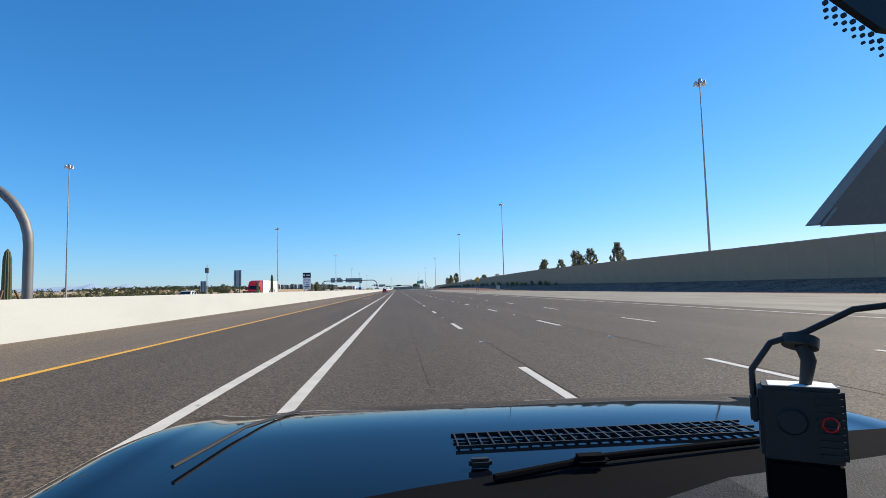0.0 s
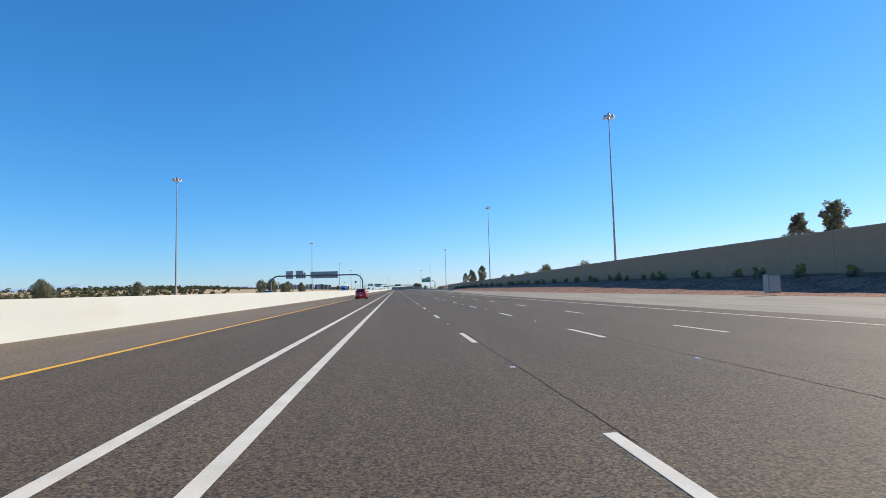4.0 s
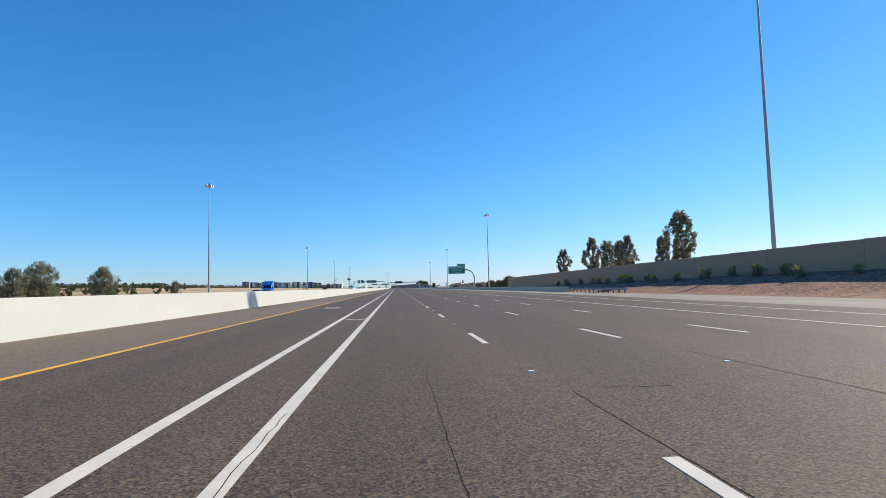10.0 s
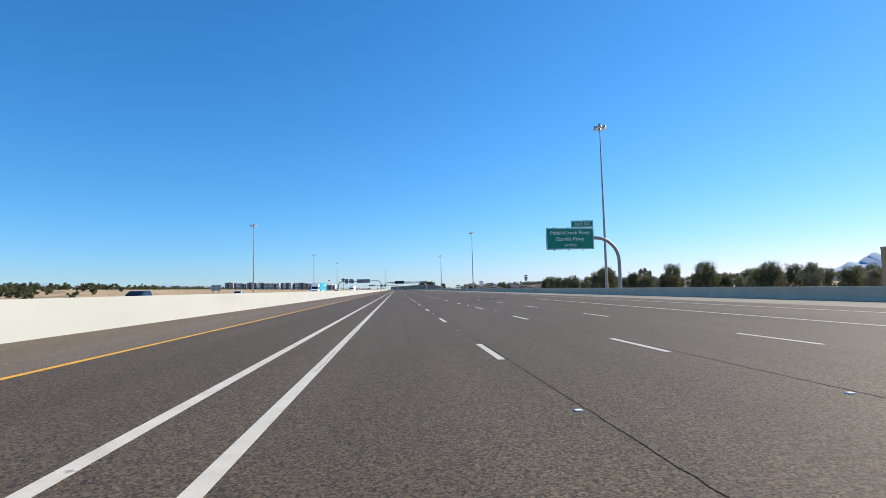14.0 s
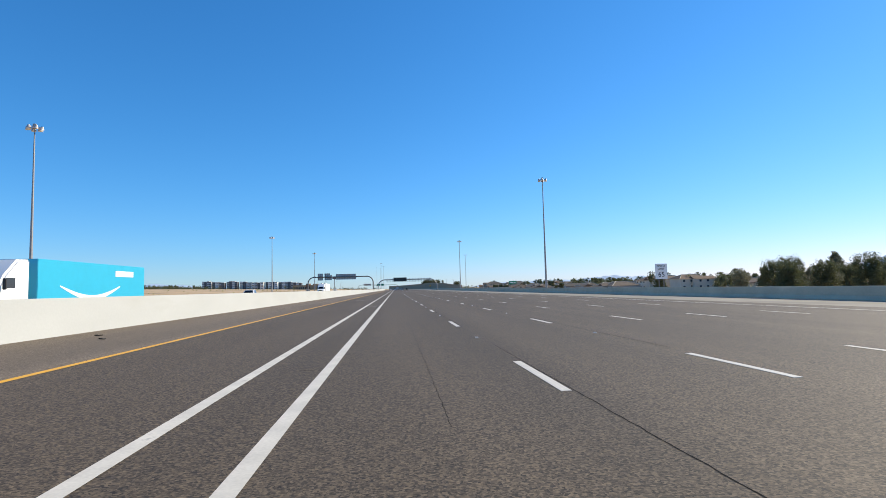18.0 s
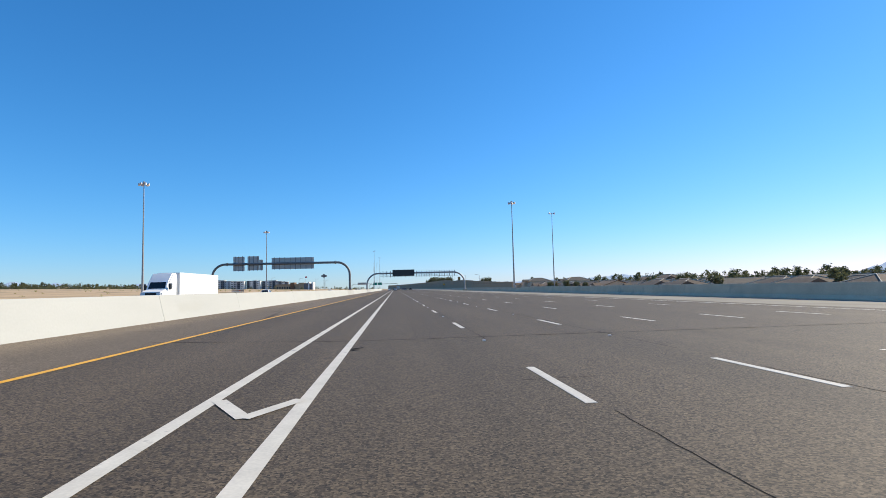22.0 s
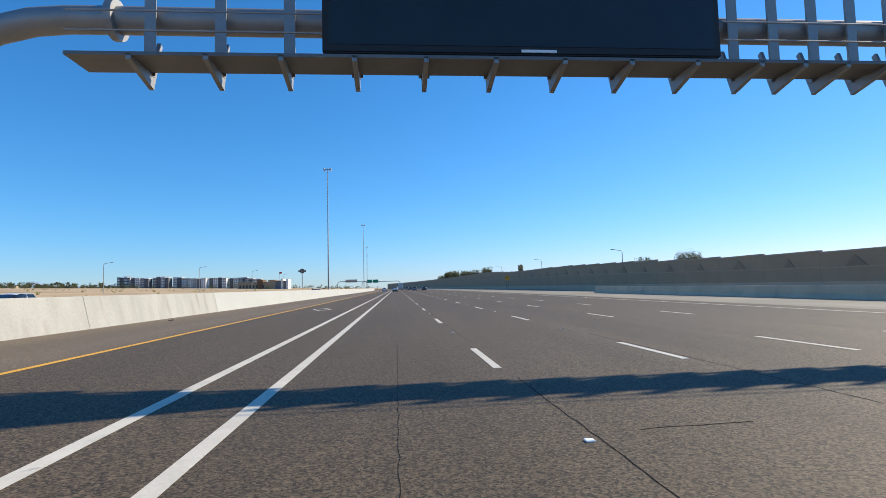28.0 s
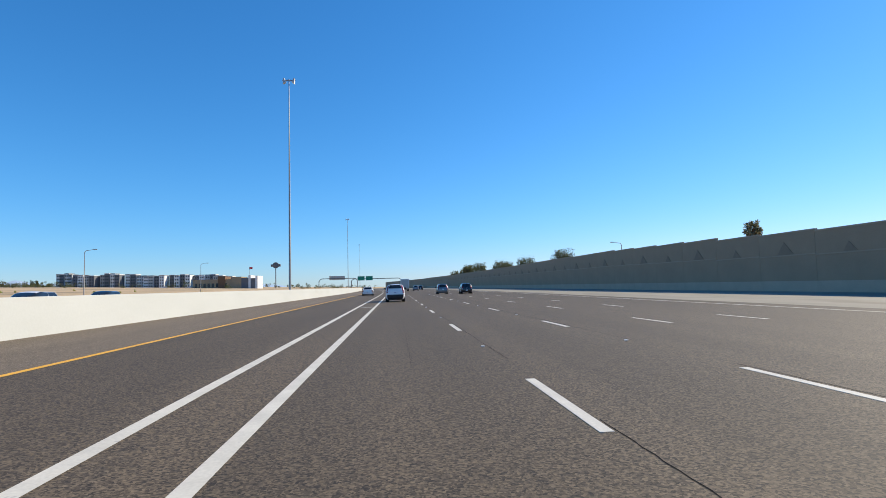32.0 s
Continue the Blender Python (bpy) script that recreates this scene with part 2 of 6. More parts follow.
def tube(bm, points, radii, sides=10):
    """A pipe along points, closed at both ends."""
    points = [Vector(p) for p in points]
    rings = []
    side = None
    for i, p in enumerate(points):
        way = (points[min(i + 1, len(points) - 1)] - points[max(i - 1, 0)]).normalized()
        if side is None:
            side = way.orthogonal().normalized()
        side = (side - way * side.dot(way)).normalized()
        other = way.cross(side)
        r = radii[i] if hasattr(radii, "__len__") else radii
        rings.append([bm.verts.new(p + (side * math.cos(a) + other * math.sin(a)) * r) for a in (2 * math.pi * k / sides for k in range(sides))])
    for a, b in zip(rings, rings[1:]):
        for k in range(sides):
            bm.faces.new((a[k], a[(k + 1) % sides], b[(k + 1) % sides], b[k]))
    bm.faces.new(rings[0][::-1])
    bm.faces.new(rings[-1])
    return bm


def prism(bm, outline, axis, a, b):
    """An outline of (u, v) pushed from a to b along axis 'x' (u, v = y, z), 'y' (x, z) or 'z' (x, y)."""
    def at(u, v, w):
        return {"x": (w, u, v), "y": (u, w, v), "z": (u, v, w)}[axis]
    lo, hi = [bm.verts.new(at(u, v, a)) for u, v in outline], [bm.verts.new(at(u, v, b)) for u, v in outline]
    n = len(outline)
    for k in range(n):
        bm.faces.new((lo[k], lo[(k + 1) % n], hi[(k + 1) % n], hi[k]))
    bm.faces.new(lo[::-1])
    bm.faces.new(hi)
    bmesh.ops.recalc_face_normals(bm, faces=bm.faces)
    return bm


def finish(bm, name, mat, smooth=None):
    me = bpy.data.meshes.new(name)
    bm.to_mesh(me)
    bm.free()
    me.materials.append(mat)
    if smooth:
        me.shade_smooth()
        me.set_sharp_from_angle(angle=radians(smooth))
    return me


def part(name, bm, mat, parent, label="", smooth=None):
    ob = new(name, finish(bm, name, mat, smooth) if isinstance(bm, bmesh.types.BMesh) else bm)
    ob.parent = parent
    return tagged(ob, label)


def thing(name, label, category, group="", kind="", at=None):
    ob = new(name)
    ob.empty_display_size = 0.3
    if at is not None:
        ob.matrix_basis = at
    return tagged(ob, label, category, group, kind)


def lettering(text, size, mat, parent, m, name="lettering"):
    cu = bpy.data.curves.new(name, "FONT")
    cu.body, cu.size, cu.align_x, cu.align_y, cu.extrude, cu.resolution_u = text, size, "CENTER", "CENTER", 0.004, 3
    tmp = new("tmp", cu)
    me = bpy.data.meshes.new_from_object(tmp.evaluated_get(bpy.context.evaluated_depsgraph_get()))
    bpy.data.objects.remove(tmp)
    me.materials.clear()
    me.materials.append(mat)
    ob = new(name, me)
    ob.parent = parent
    ob.matrix_basis = m
    return ob


def table(rows):
    ys, vs = [r[0] for r in rows], [r[1] for r in rows]
    return lambda y: float(np.interp(y, ys, vs))


CURVE_FROM, CURVE_R = 1180.0, 3000.0


def bend(y):
    """How far the road has curved to the left at y."""
    return -max(0.0, y - CURVE_FROM) ** 2 / (2 * CURVE_R)


def lift(x):
    """The lanes fall away from the median: its side stands higher."""
    return 0.0269 * min(9.3, max(0.0, -1.4 - x))


def strip(bm, left, right, y0, y1, z, step=12.0):
    """A flat band of road between two edges, given as numbers or functions of y."""
    fl, fr = (e if callable(e) else (lambda y, e=e: e) for e in (left, right))
    n = max(1, math.ceil((y1 - y0) / step))
    rows = [(bm.verts.new((fl(y) + bend(y), y, z + lift(fl(y)))), bm.verts.new((fr(y) + bend(y), y, z + lift(fr(y))))) for y in (y0 + (y1 - y0) * k / n for k in range(n + 1))]
    for (a, b), (c, d) in zip(rows, rows[1:]):
        bm.faces.new((a, b, d, c))
    return bm


def sweep(bm, profile, y0, y1, step=10.0, shift=0.0):
    """A closed outline of (x, z) carried along the road."""
    n = max(1, math.ceil((y1 - y0) / step))
    rings = [[bm.verts.new((x + shift + bend(y), y, z)) for x, z in profile] for y in (y0 + (y1 - y0) * k / n for k in range(n + 1))]
    m = len(profile)
    for a, b in zip(rings, rings[1:]):
        for k in range(m):
            bm.faces.new((a[k], a[(k + 1) % m], b[(k + 1) % m], b[k]))
    bm.faces.new(rings[0][::-1])
    bm.faces.new(rings[-1])
    bmesh.ops.recalc_face_normals(bm, faces=bm.faces)
    return bm


# ---- ground and road ----
def ground_height(x, y):
    z = -0.12
    if x < -60 and y < 900:
        z -= 0.5 * min(1, (-60 - x) / 60)
    if x > 34 and 480 < y < 1100:
        side = min(1, (x - 34) / 40) * min(1, (y - 480) / 80) * min(1, max(0, (1100 - y) / 100))
        z -= side * (1.7 - min(2.7, max(0.0, x - 150) * 0.016))
    if x < -46 and y > 860:
        rise = min(1.0, (y - 860) / 160.0)
        z += rise * (1.75 * min(1.0, (-46 - x) / 26.0) + min(9.0, max(0.0, -72 - x) * 0.028))
    if abs(x) > 90:
        z += 0.35 * noise.noise((x * 0.01, y * 0.01, 0))
    return z


xs = [-4500, -2500, -1500, -1000, -700, -500, -400, -300, -240, -190, -150, -120, -100, -85, -72, -62, -50, -20, 0, 22, 30, 34, 42, 50, 58, 68, 80, 95, 115, 140, 180, 230, 300, 400, 550, 800, 1300, 2300, 4500]
ys = [-900, -300, -100] + list(range(-50, 1700, 25)) + [1750, 1900, 2100, 2400, 2800, 3400, 4400]
bm = bmesh.new()
grid = [[bm.verts.new((x, y, ground_height(x, y))) for x in xs] for y in ys]
for r0, r1 in zip(grid, grid[1:]):
    for k in range(len(xs) - 1):
        bm.faces.new((r0[k], r0[k + 1], r1[k + 1], r1[k]))
ground = tagged(new("ground", finish(bm, "ground", DIRT, 60)), "tan desert dirt and dry field to the horizon", "ground", kind="structure")

ROAD_FROM, ROAD_TO = -80.0, 1760.0
road_right = table([(-80, 20.5), (130, 17.4), (235, 16.6), (330, 20.5), (430, 23.0), (600, 23.4), (900, 21.5), (1200, 21.0), (1760, 21.0)])
road = tagged(new("road", finish(strip(strip(bmesh.new(), -6.35, -1.4, ROAD_FROM, ROAD_TO, 0.0, 8.0), -1.4, road_right, ROAD_FROM, ROAD_TO, 0.0, 8.0), "road", ASPHALT)), "dark worn rubberised asphalt freeway with white lane lines", "road", kind="structure")
shoulder = tagged(new("shoulder", finish(strip(bmesh.new(), -10.7, -6.35, ROAD_FROM, ROAD_TO, 0.0, 8.0), "shoulder", SHOULDER_ASPHALT)), "dusty brown asphalt shoulder beside the median barrier", "shoulder", kind="structure")
far_road = tagged(new("opposite_road", finish(strip(bmesh.new(), -46.0, -18.2, ROAD_FROM, ROAD_TO, -0.25, 8.0), "opposite_road", ASPHALT)), "dark asphalt carriageway of the opposite direction", "road", kind="structure")
apron_right = table([(-80, 42.0), (100, 40.5), (250, 31.0), (470, 30.5), (520, 33.0), (1040, 34.0), (1100, 40.2), (1760, 40.2)])
apron = tagged(new("pavement", finish(strip(bmesh.new(), road_right, apron_right, ROAD_FROM, ROAD_TO, -0.004, 8.0), "pavement", APRON)), "pale concrete and packed gravel strip beside the lanes", "pavement", kind="structure")

# painted lines
LINE_Z = 0.006
edge_line = table([(-80, 18.4), (0, 17.5), (30, 17.0), (130, 15.1), (235, 14.0), (340, 13.6), (500, 14.6), (545, 15.5)])
outer_line = table([(225, 14.8), (340, 17.6), (430, 19.4), (600, 20.8), (800, 20.8), (900, 19.6), (1130, 19.1), (1760, 19.1)])


def painted(name, left, width, y0, y1, mat, label):
    fl = left if callable(left) else (lambda y: left)
    return part(name, strip(bmesh.new(), lambda y: fl(y) - width / 2, lambda y: fl(y) + width / 2, y0, y1, LINE_Z, 6.0), mat, road, label)


painted("solid_line", -1.42, 0.19, ROAD_FROM, ROAD_TO, WHITE_PAINT, "solid white line, edges worn")
painted("solid_line", -2.64, 0.19, ROAD_FROM, ROAD_TO, WHITE_PAINT, "solid white line of the carpool lane")
painted("yellow_line", -6.43, 0.155, ROAD_FROM, ROAD_TO, YELLOW_PAINT, "solid yellow shoulder line")
painted("edge_line", edge_line, 0.17, ROAD_FROM, 545, WHITE_PAINT, "solid white edge line of the freeway")
painted("edge_line", outer_line, 0.17, 225, ROAD_TO, WHITE_PAINT, "solid white edge line of the ramp")

DASH, CYCLE, DASH_AT = 3.05, 12.19, 9.78
dash_drift = table([(0, -0.2), (84, 0.6), (216, -1.0), (290, 0.26), (364, 0.55), (424, -0.4), (461, 0.3), (500, 2.1), (597, 1.85), (634, 2.2), (673, 4.5), (711, 6.35), (774, 8.9), (812, 9.7), (848, 9.0), (884, 8.6), (970, 4.3), (1001, 4.16), (1048, 2.2), (1084, 1.5), (1110, 1.08), (1500, 1.0)])
dash_bm = bmesh.new()
box(dash_bm, -0.075, 0.075, -DASH, 0, 0, LINE_Z, 0)
dash_me = finish(dash_bm, "lane_dash", WHITE_PAINT)
marker_bm = bmesh.new()
box(marker_bm, -0.047, 0.047, -0.045, 0.045, 0, 0.017, 0.006)
marker_me = finish(marker_bm, "road_marker", SIGN_WHITE)
far_rows = bmesh.new()
for row, (x, y_from, y_to) in enumerate(((2.16, -60, 1500), (5.78, -60, 1200), (9.50, -60, 1500), (13.2, 545, 1500), (17.05, 600, 880))):
    k0, k1 = math.ceil((y_from - DASH_AT) / CYCLE), math.floor((y_to - DASH_AT) / CYCLE)
    for k in range(k0, k1 + 1):
        y = DASH_AT + k * CYCLE + 0.25 * row
        y += dash_drift(y)
        if row < 2:
            for me, name, yy in ((dash_me, "lane_dash", y), (marker_me, "road_marker", y - DASH / 2 - CYCLE / 2)):
                ob = part(name, me, None, road)
                ob.location = (x + bend(yy), yy, 0)
        else:
            w = 0.075
            vs = [far_rows.verts.new((x + dx + bend(yy), yy, LINE_Z)) for dx, yy in ((-w, y - DASH), (w, y - DASH), (w, y), (-w, y))]
            far_rows.faces.new(vs)
tagged(part("lane_dashes", far_rows, WHITE_PAINT, road, "rows of white lane dashes"), kind="stuff")


# chevron ticks and lane diamonds of the carpool lane
def quad_path(bm, pts, width, z=LINE_Z):
    base = z
    for k, ((ax, ay), (bx, by)) in enumerate(zip(pts, pts[1:])):
        z = base + 0.0012 * (k % 2)
        d = Vector((bx - ax, by - ay)).normalized() * 0.02
        n = Vector((-(by - ay), bx - ax)).normalized() * width / 2
        vs = [bm.verts.new((px + n.x * s, py + n.y * s, z + lift(px + n.x * s))) for px, py, s in ((ax - d.x, ay - d.y, -1), (bx + d.x, by + d.y, -1), (bx + d.x, by + d.y, 1), (ax - d.x, ay - d.y, 1))]
        bm.faces.new(vs)
    bmesh.ops.recalc_face_normals(bm, faces=bm.faces)
    for f in bm.faces:
        if f.normal.z < 0:
            f.normal_flip()
    return bm


for y in (82.0, 180.0, 278.3, 373.3, 472.6, 571.0, 670.8, 772.0, 865.0, 947.5, 1041.2, 1140.0):
    part("chevron_tick", quad_path(bmesh.new(), [(-2.55, y), (-1.97, y - 1.0), (-1.5, y)], 0.19, LINE_Z + 0.004), WHITE_PAINT, road, "white chevron tick between the solid lines")
for y in (83.9, 387.2, 695.0, 1002.3):
    part("lane_diamond", quad_path(bmesh.new(), [(-4.7, y - 1.8), (-5.28, y), (-4.7, y + 1.8), (-4.12, y), (-4.7, y - 1.8)], 0.15), WHITE_PAINT, road, "white painted lane diamond")

# sealed cracks, seams and detector loops
rng = random.Random(5)


def wander(x0, y0, x1, y1, n, amount):
    return [(x0 + (x1 - x0) * k / n + rng.uniform(-amount, amount), y0 + (y1 - y0) * k / n + rng.uniform(-amount, amount)) for k in range(n + 1)]


for x, wide, rest in ((2.28, 0.013, 9), (5.95, 0.017, 9), (0.40, 0.005, 60)):
    y = -60.0
    while y < 1240:
        n = rng.randint(10, 40)
        part("seam_crack", quad_path(bmesh.new(), wander(x, y, x, y + n * 0.6, 3 * n, 0.013), wide, 0.002), SEALANT, road, "thin dark seam crack along the lane")
        y += n * 0.6 + rng.uniform(0.5, rest)
y = 300.0
while y < 560:
    n = rng.randint(10, 30)
    part("line_crack", quad_path(bmesh.new(), wander(-1.40, y, -1.40, y + n * 0.3, n, 0.02), 0.009, LINE_Z + 0.002), SEALANT, road, "thin dark crack along the painted line")
    y += n * 0.3 + rng.uniform(1, 25)
for k in range(70):
    x, y, w = rng.uniform(-9.8, 16), rng.uniform(0, 1130), rng.uniform(0.3, 1.5)
    part("scuff_crack", quad_path(bmesh.new(), wander(x, y, x + w, y + rng.uniform(-0.1, 0.1), 6, 0.02), 0.02, 0.002), SEALANT, road, "short dark crack across the lane")
for y, x0, x1, tilt in ((240, -7, 16, 0.3), (383.5, -9, 15, 1.2), (845, -10.4, 20, 0.8), (857.5, -7, 18, 0.6), (1079, -6.8, 12, 0.4), (1081.5, -6.8, 12, 0.5), (800, -10.4, 2, 0.3), (780, -7, 20, 0.5)):
    part("transverse_crack", quad_path(bmesh.new(), wander(x0, y, x1, y + tilt, 24, 0.035), 0.06, 0.003), SEALANT, road, "dark sealed joint across the lanes")
for cy, mat in ((214.6, SEALANT), (1075.0, BLUE_SEALANT), (1081.0, BLUE_SEALANT)):
    for cx in (-4.5, 0.35, 4.0, 7.6):
        corners = [(cx - 0.95, cy - 0.75), (cx - 1.05, cy + 0.35), (cx - 0.55, cy + 0.95), (cx + 0.75, cy + 0.9), (cx + 1.05, cy + 0.3), (cx + 0.9, cy - 0.7), (cx - 0.95, cy - 0.75)]
        for k, ((ax, ay), (bx, by)) in enumerate(zip(corners, corners[1:])):
            part("detector_loop", quad_path(bmesh.new(), wander(ax, ay, bx, by, 6, 0.018), 0.07 if k in (0, 4) else 0.032, 0.003), mat, road, "sealed traffic detector loop cut")
        part("detector_lead", quad_path(bmesh.new(), wander(cx + 0.95, cy - 0.7, cx + 1.25, cy - 1.3, 6, 0.05), 0.05, 0.003), mat, road, "sealed lead cut of a detector loop")
for x, y, l in ((-1.25, 778.0, 0.22), (-1.32, 777.7, 0.14)):
    part("tar_patch", quad_path(bmesh.new(), wander(x, y, x + l, y + l * 1.4, 3, 0.06), 0.14, 0.004), SEALANT, road, "small black tar patch")

STAIN = asphalt("oil_darkened_asphalt", (0.068, 0.053, 0.036), (0.080, 0.063, 0.043), 0.75, 46.0)
for x, y, half, length in ((-4.6, 873.4, 0.9, 1.5), (-4.3, 876.2, 0.35, 2.4), (-5.2, 871.0, 0.5, 0.8), (-4.9, 1003.5, 0.3, 0.9)):
    bm = bmesh.new()
    rim = []
    for k in range(26):
        a = 2 * math.pi * k / 26
        r = 1 + 0.35 * noise.noise((2 * math.cos(a) + x, 2 * math.sin(a) + y, 4)) + 0.12 * noise.noise((6 * math.cos(a), 6 * math.sin(a), y))
        rim.append(bm.verts.new((x + half * r * math.cos(a), y + length * r * math.sin(a), 0.0025 + lift(x + half * r * math.cos(a)))))
    bm.faces.new(rim)
    part("oil_stain", bm, STAIN, road, "dark oily stain on the asphalt")
for x0, y0, x1, y1, w in ((-5.9, 782.6, -7.0, 797.0, 0.14), (-6.1, 787.0, -7.6, 801.0, 0.10), (-5.2, 738.0, -5.0, 744.0, 0.07)):
    part("skid_mark", quad_path(bmesh.new(), wander(x0, y0, x1, y1, 10, 0.03), w, 0.0028), STAIN, road, "faint dark tyre mark")

for k in range(16):
    x, y = rng.uniform(-10.2, -8.6), (390.5, 391.2, 640.0, 641.3, 700.0, 712.0, 1060.5, 60.0, 130.0, 250.0, 300.0, 470.0, 590.0, 745.0, 860.0, 990.0)[k]
    bit = thing("litter", "small dark scrap of tyre rubber on the shoulder", "litter", "scraps on the shoulder", at=Matrix.Translation((x, y, lift(x))) @ Matrix.Rotation(k * 1.3, 4, "Z"))
    part("scrap", boxes((-0.09, 0.09, -0.04, 0.04, 0, 0.025), (0.05, 0.13, -0.02, 0.05, 0.004, 0.04), bevel=0.006), TYRE, bit)

# ---- median barrier ----
BARRIER = [(-10.56, -0.1), (-10.56, 0.26), (-10.60, 0.42), (-10.83, 1.41), (-10.85, 1.43), (-11.07, 1.43), (-11.09, 1.41), (-11.32, 0.42), (-11.36, 0.26), (-11.36, -0.3)]
median_barrier = thing("median_barrier", "long sunlit pale concrete median barrier", "barrier", kind="structure")
breaks = [-80, 120, 330, 349, 360, 545, 690, 768, 779, 790, 802, 822, 841, 852, 863, 880, 887, 905, 914, 923, 932, 941, 950, 959, 970.5, 985, 999, 1020, 1036, 1051.5, 1058.5, 1200, 1400, 1760]
for a, b in zip(breaks, breaks[1:]):
    old = a in (349, 887, 970.5, 985)
    part("barrier_section", sweep(bmesh.new(), BARRIER, a + 0.012, b - 0.012, 10.0), OLD_CONCRETE if old else CONCRETE, median_barrier, "greyer barrier section round a gantry post" if old else "")
far_barrier = thing("opposite_barrier", "second pale concrete barrier across the median", "barrier", kind="structure")
part("barrier_section", sweep(bmesh.new(), BARRIER, -80, 560, 12.0, shift=-6.6), CONCRETE, far_barrier)

# ---- right side: embankment, walls, low barrier ----
wall_x = table([(-80, 53.0), (0, 51.8), (523, 37.0)])
wall_top = table([(-80, 6.0), (50, 6.15), (180, 6.65), (250, 6.2), (356, 4.95), (436, 4.4), (523, 3.75)])
bank_foot = table([(-80, 41.0), (100, 40.0), (250, 30.6), (440, 30.0), (523, 33.5)])
bank_top = table([(-80, 1.2), (100, 1.5), (250, 2.3), (400, 2.0), (470, 1.2), (523, 0.4)])
bm = bmesh.new()
rows = []
for y in np.arange(-80, 524.1, 4.0):
    ring = []
    for k in range(9):
        f = k / 8
        x = bank_foot(y) + (wall_x(y) - 0.1 - bank_foot(y)) * f
        z = -0.02 + bank_top(y) * (f * f * (3 - 2 * f)) + 0.12 * noise.noise((x * 0.3, y * 0.3, 2)) * min(1, 4 * f)
        ring.append(bm.verts.new((x, y, z)))
    rows.append(ring)
for r0, r1 in zip(rows, rows[1:]):
    for k in range(8):
        bm.faces.new((r0[k], r0[k + 1], r1[k + 1], r1[k]))
embankment = tagged(new("embankment", finish(bm, "embankment", GRAVEL, 60)), "low red-brown gravel slope below the noise wall", "embankment", kind="structure")


def wall_run(name, label, x_at, top_at, y0, y1, pitch, motif):
    wall = thing(name, label, "noise wall", kind="structure")
    n = round((y1 - y0) / pitch)
    for k in range(n):
        a, b = y0 + k * pitch, y0 + (k + 1) * pitch
        m = (a + b) / 2
        x, top = x_at(m) + bend(m), top_at(m)
        turn = math.atan2(x_at(b) + bend(b) - x_at(a) - bend(a), pitch)
        bm = bmesh.new()
        box(bm, 0, 0.3, -pitch / 2 + 0.012, pitch / 2 - 0.012, -2.2, top - 0.16)
        panel = part("wall_panel", bm, BLOCK_WALL, wall)
        panel.matrix_basis = Matrix.Translation((x, m, 0)) @ Matrix.Rotation(-turn, 4, "Z")
        cap = part("wall_cap", boxes((-0.05, 0.35, -pitch / 2 + 0.004, pitch / 2 - 0.004, top - 0.16, top), bevel=0.02), WALL_CAP, panel, "concrete coping")
        if motif:
            ledge = top - (top - 0.2) * 0.40
            part("wall_ledge", boxes((-0.06, 0.0, -pitch / 2 + 0.004, pitch / 2 - 0.004, ledge - 0.12, ledge)), WALL_CAP, panel, "horizontal ledge")
            part("lower_band", boxes((-0.10, -0.0, -pitch / 2 + 0.004, pitch / 2 - 0.004, -0.3, 1.05)), GREY_CONCRETE, panel, "grey concrete foot barrier")
            if top > 3.4:
                w, h = (1.15, 1.3) if k % 2 else (0.75, 0.9)
                part("triangle_relief", prism(bmesh.new(), [(-w, ledge + 0.02), (w, ledge + 0.02), (0.1, ledge + min(h, (top - ledge) * 0.7))], "x", -0.07, 0.01), WALL_MOTIF, panel, "slightly darker triangular relief")
    return wall


wall_run("wall_south", "long tan block noise wall in shade above the slope", wall_x, wall_top, -80.0, 523.6, 6.036, False)
wall2_top = table([(930, 2.4), (1015, 4.0), (1088, 5.6), (1144, 5.9), (1192, 7.1), (1240, 7.4), (1500, 7.4)])
wall_run("wall_east", "stepped grey-brown noise wall with triangular reliefs", lambda y: 40.2, lambda y: round(wall2_top(y) / 0.16) * 0.16, 948.0, 1500.0, 8.0, True)
wall_run("wall_far", "far grey-brown noise wall along the curve", lambda y: 40.2, lambda y: 7.2, 1500.0, 1740.0, 8.0, False)

low_barrier = thing("roadside_barrier", "low grey concrete roadside barrier in shade", "barrier", kind="structure")
low_breaks = [438, 470, 500, 530, 560, 620, 700, 760, 820, 856, 890, 900, 940, 980, 1010, 1041]
for a, b in zip(low_breaks, low_breaks[1:]):
    top = 1.16 if 760 <= a < 890 else 0.92
    LOW = [(29.0, -0.1), (29.0, 0.07), (29.18, 0.3), (29.26, top - 0.02), (29.28, top), (29.5, top), (29.52, top - 0.02), (29.6, -2.4), (29.3, -2.4)]
    part("barrier_section", sweep(bmesh.new(), LOW, a + 0.012, b - 0.012, 12.0), LOW_CONCRETE, low_barrier)

guard_rail = thing("guard_rail", "galvanised steel guard rail on posts before the barrier", "guard rail")
RAIL = [(29.36, 0.42), (29.30, 0.48), (29.36, 0.56), (29.30, 0.64), (29.36, 0.72), (29.39, 0.72), (29.39, 0.42)]
part("rail", sweep(bmesh.new(), RAIL, 414, 438, 6.0), GALVANISED, guard_rail)
for k in range(13):
    y = 415 + k * 1.85
    part("post", boxes((29.39, 29.54, y - 0.05, y + 0.05, -0.1, 0.78)), TIMBER, guard_rail)


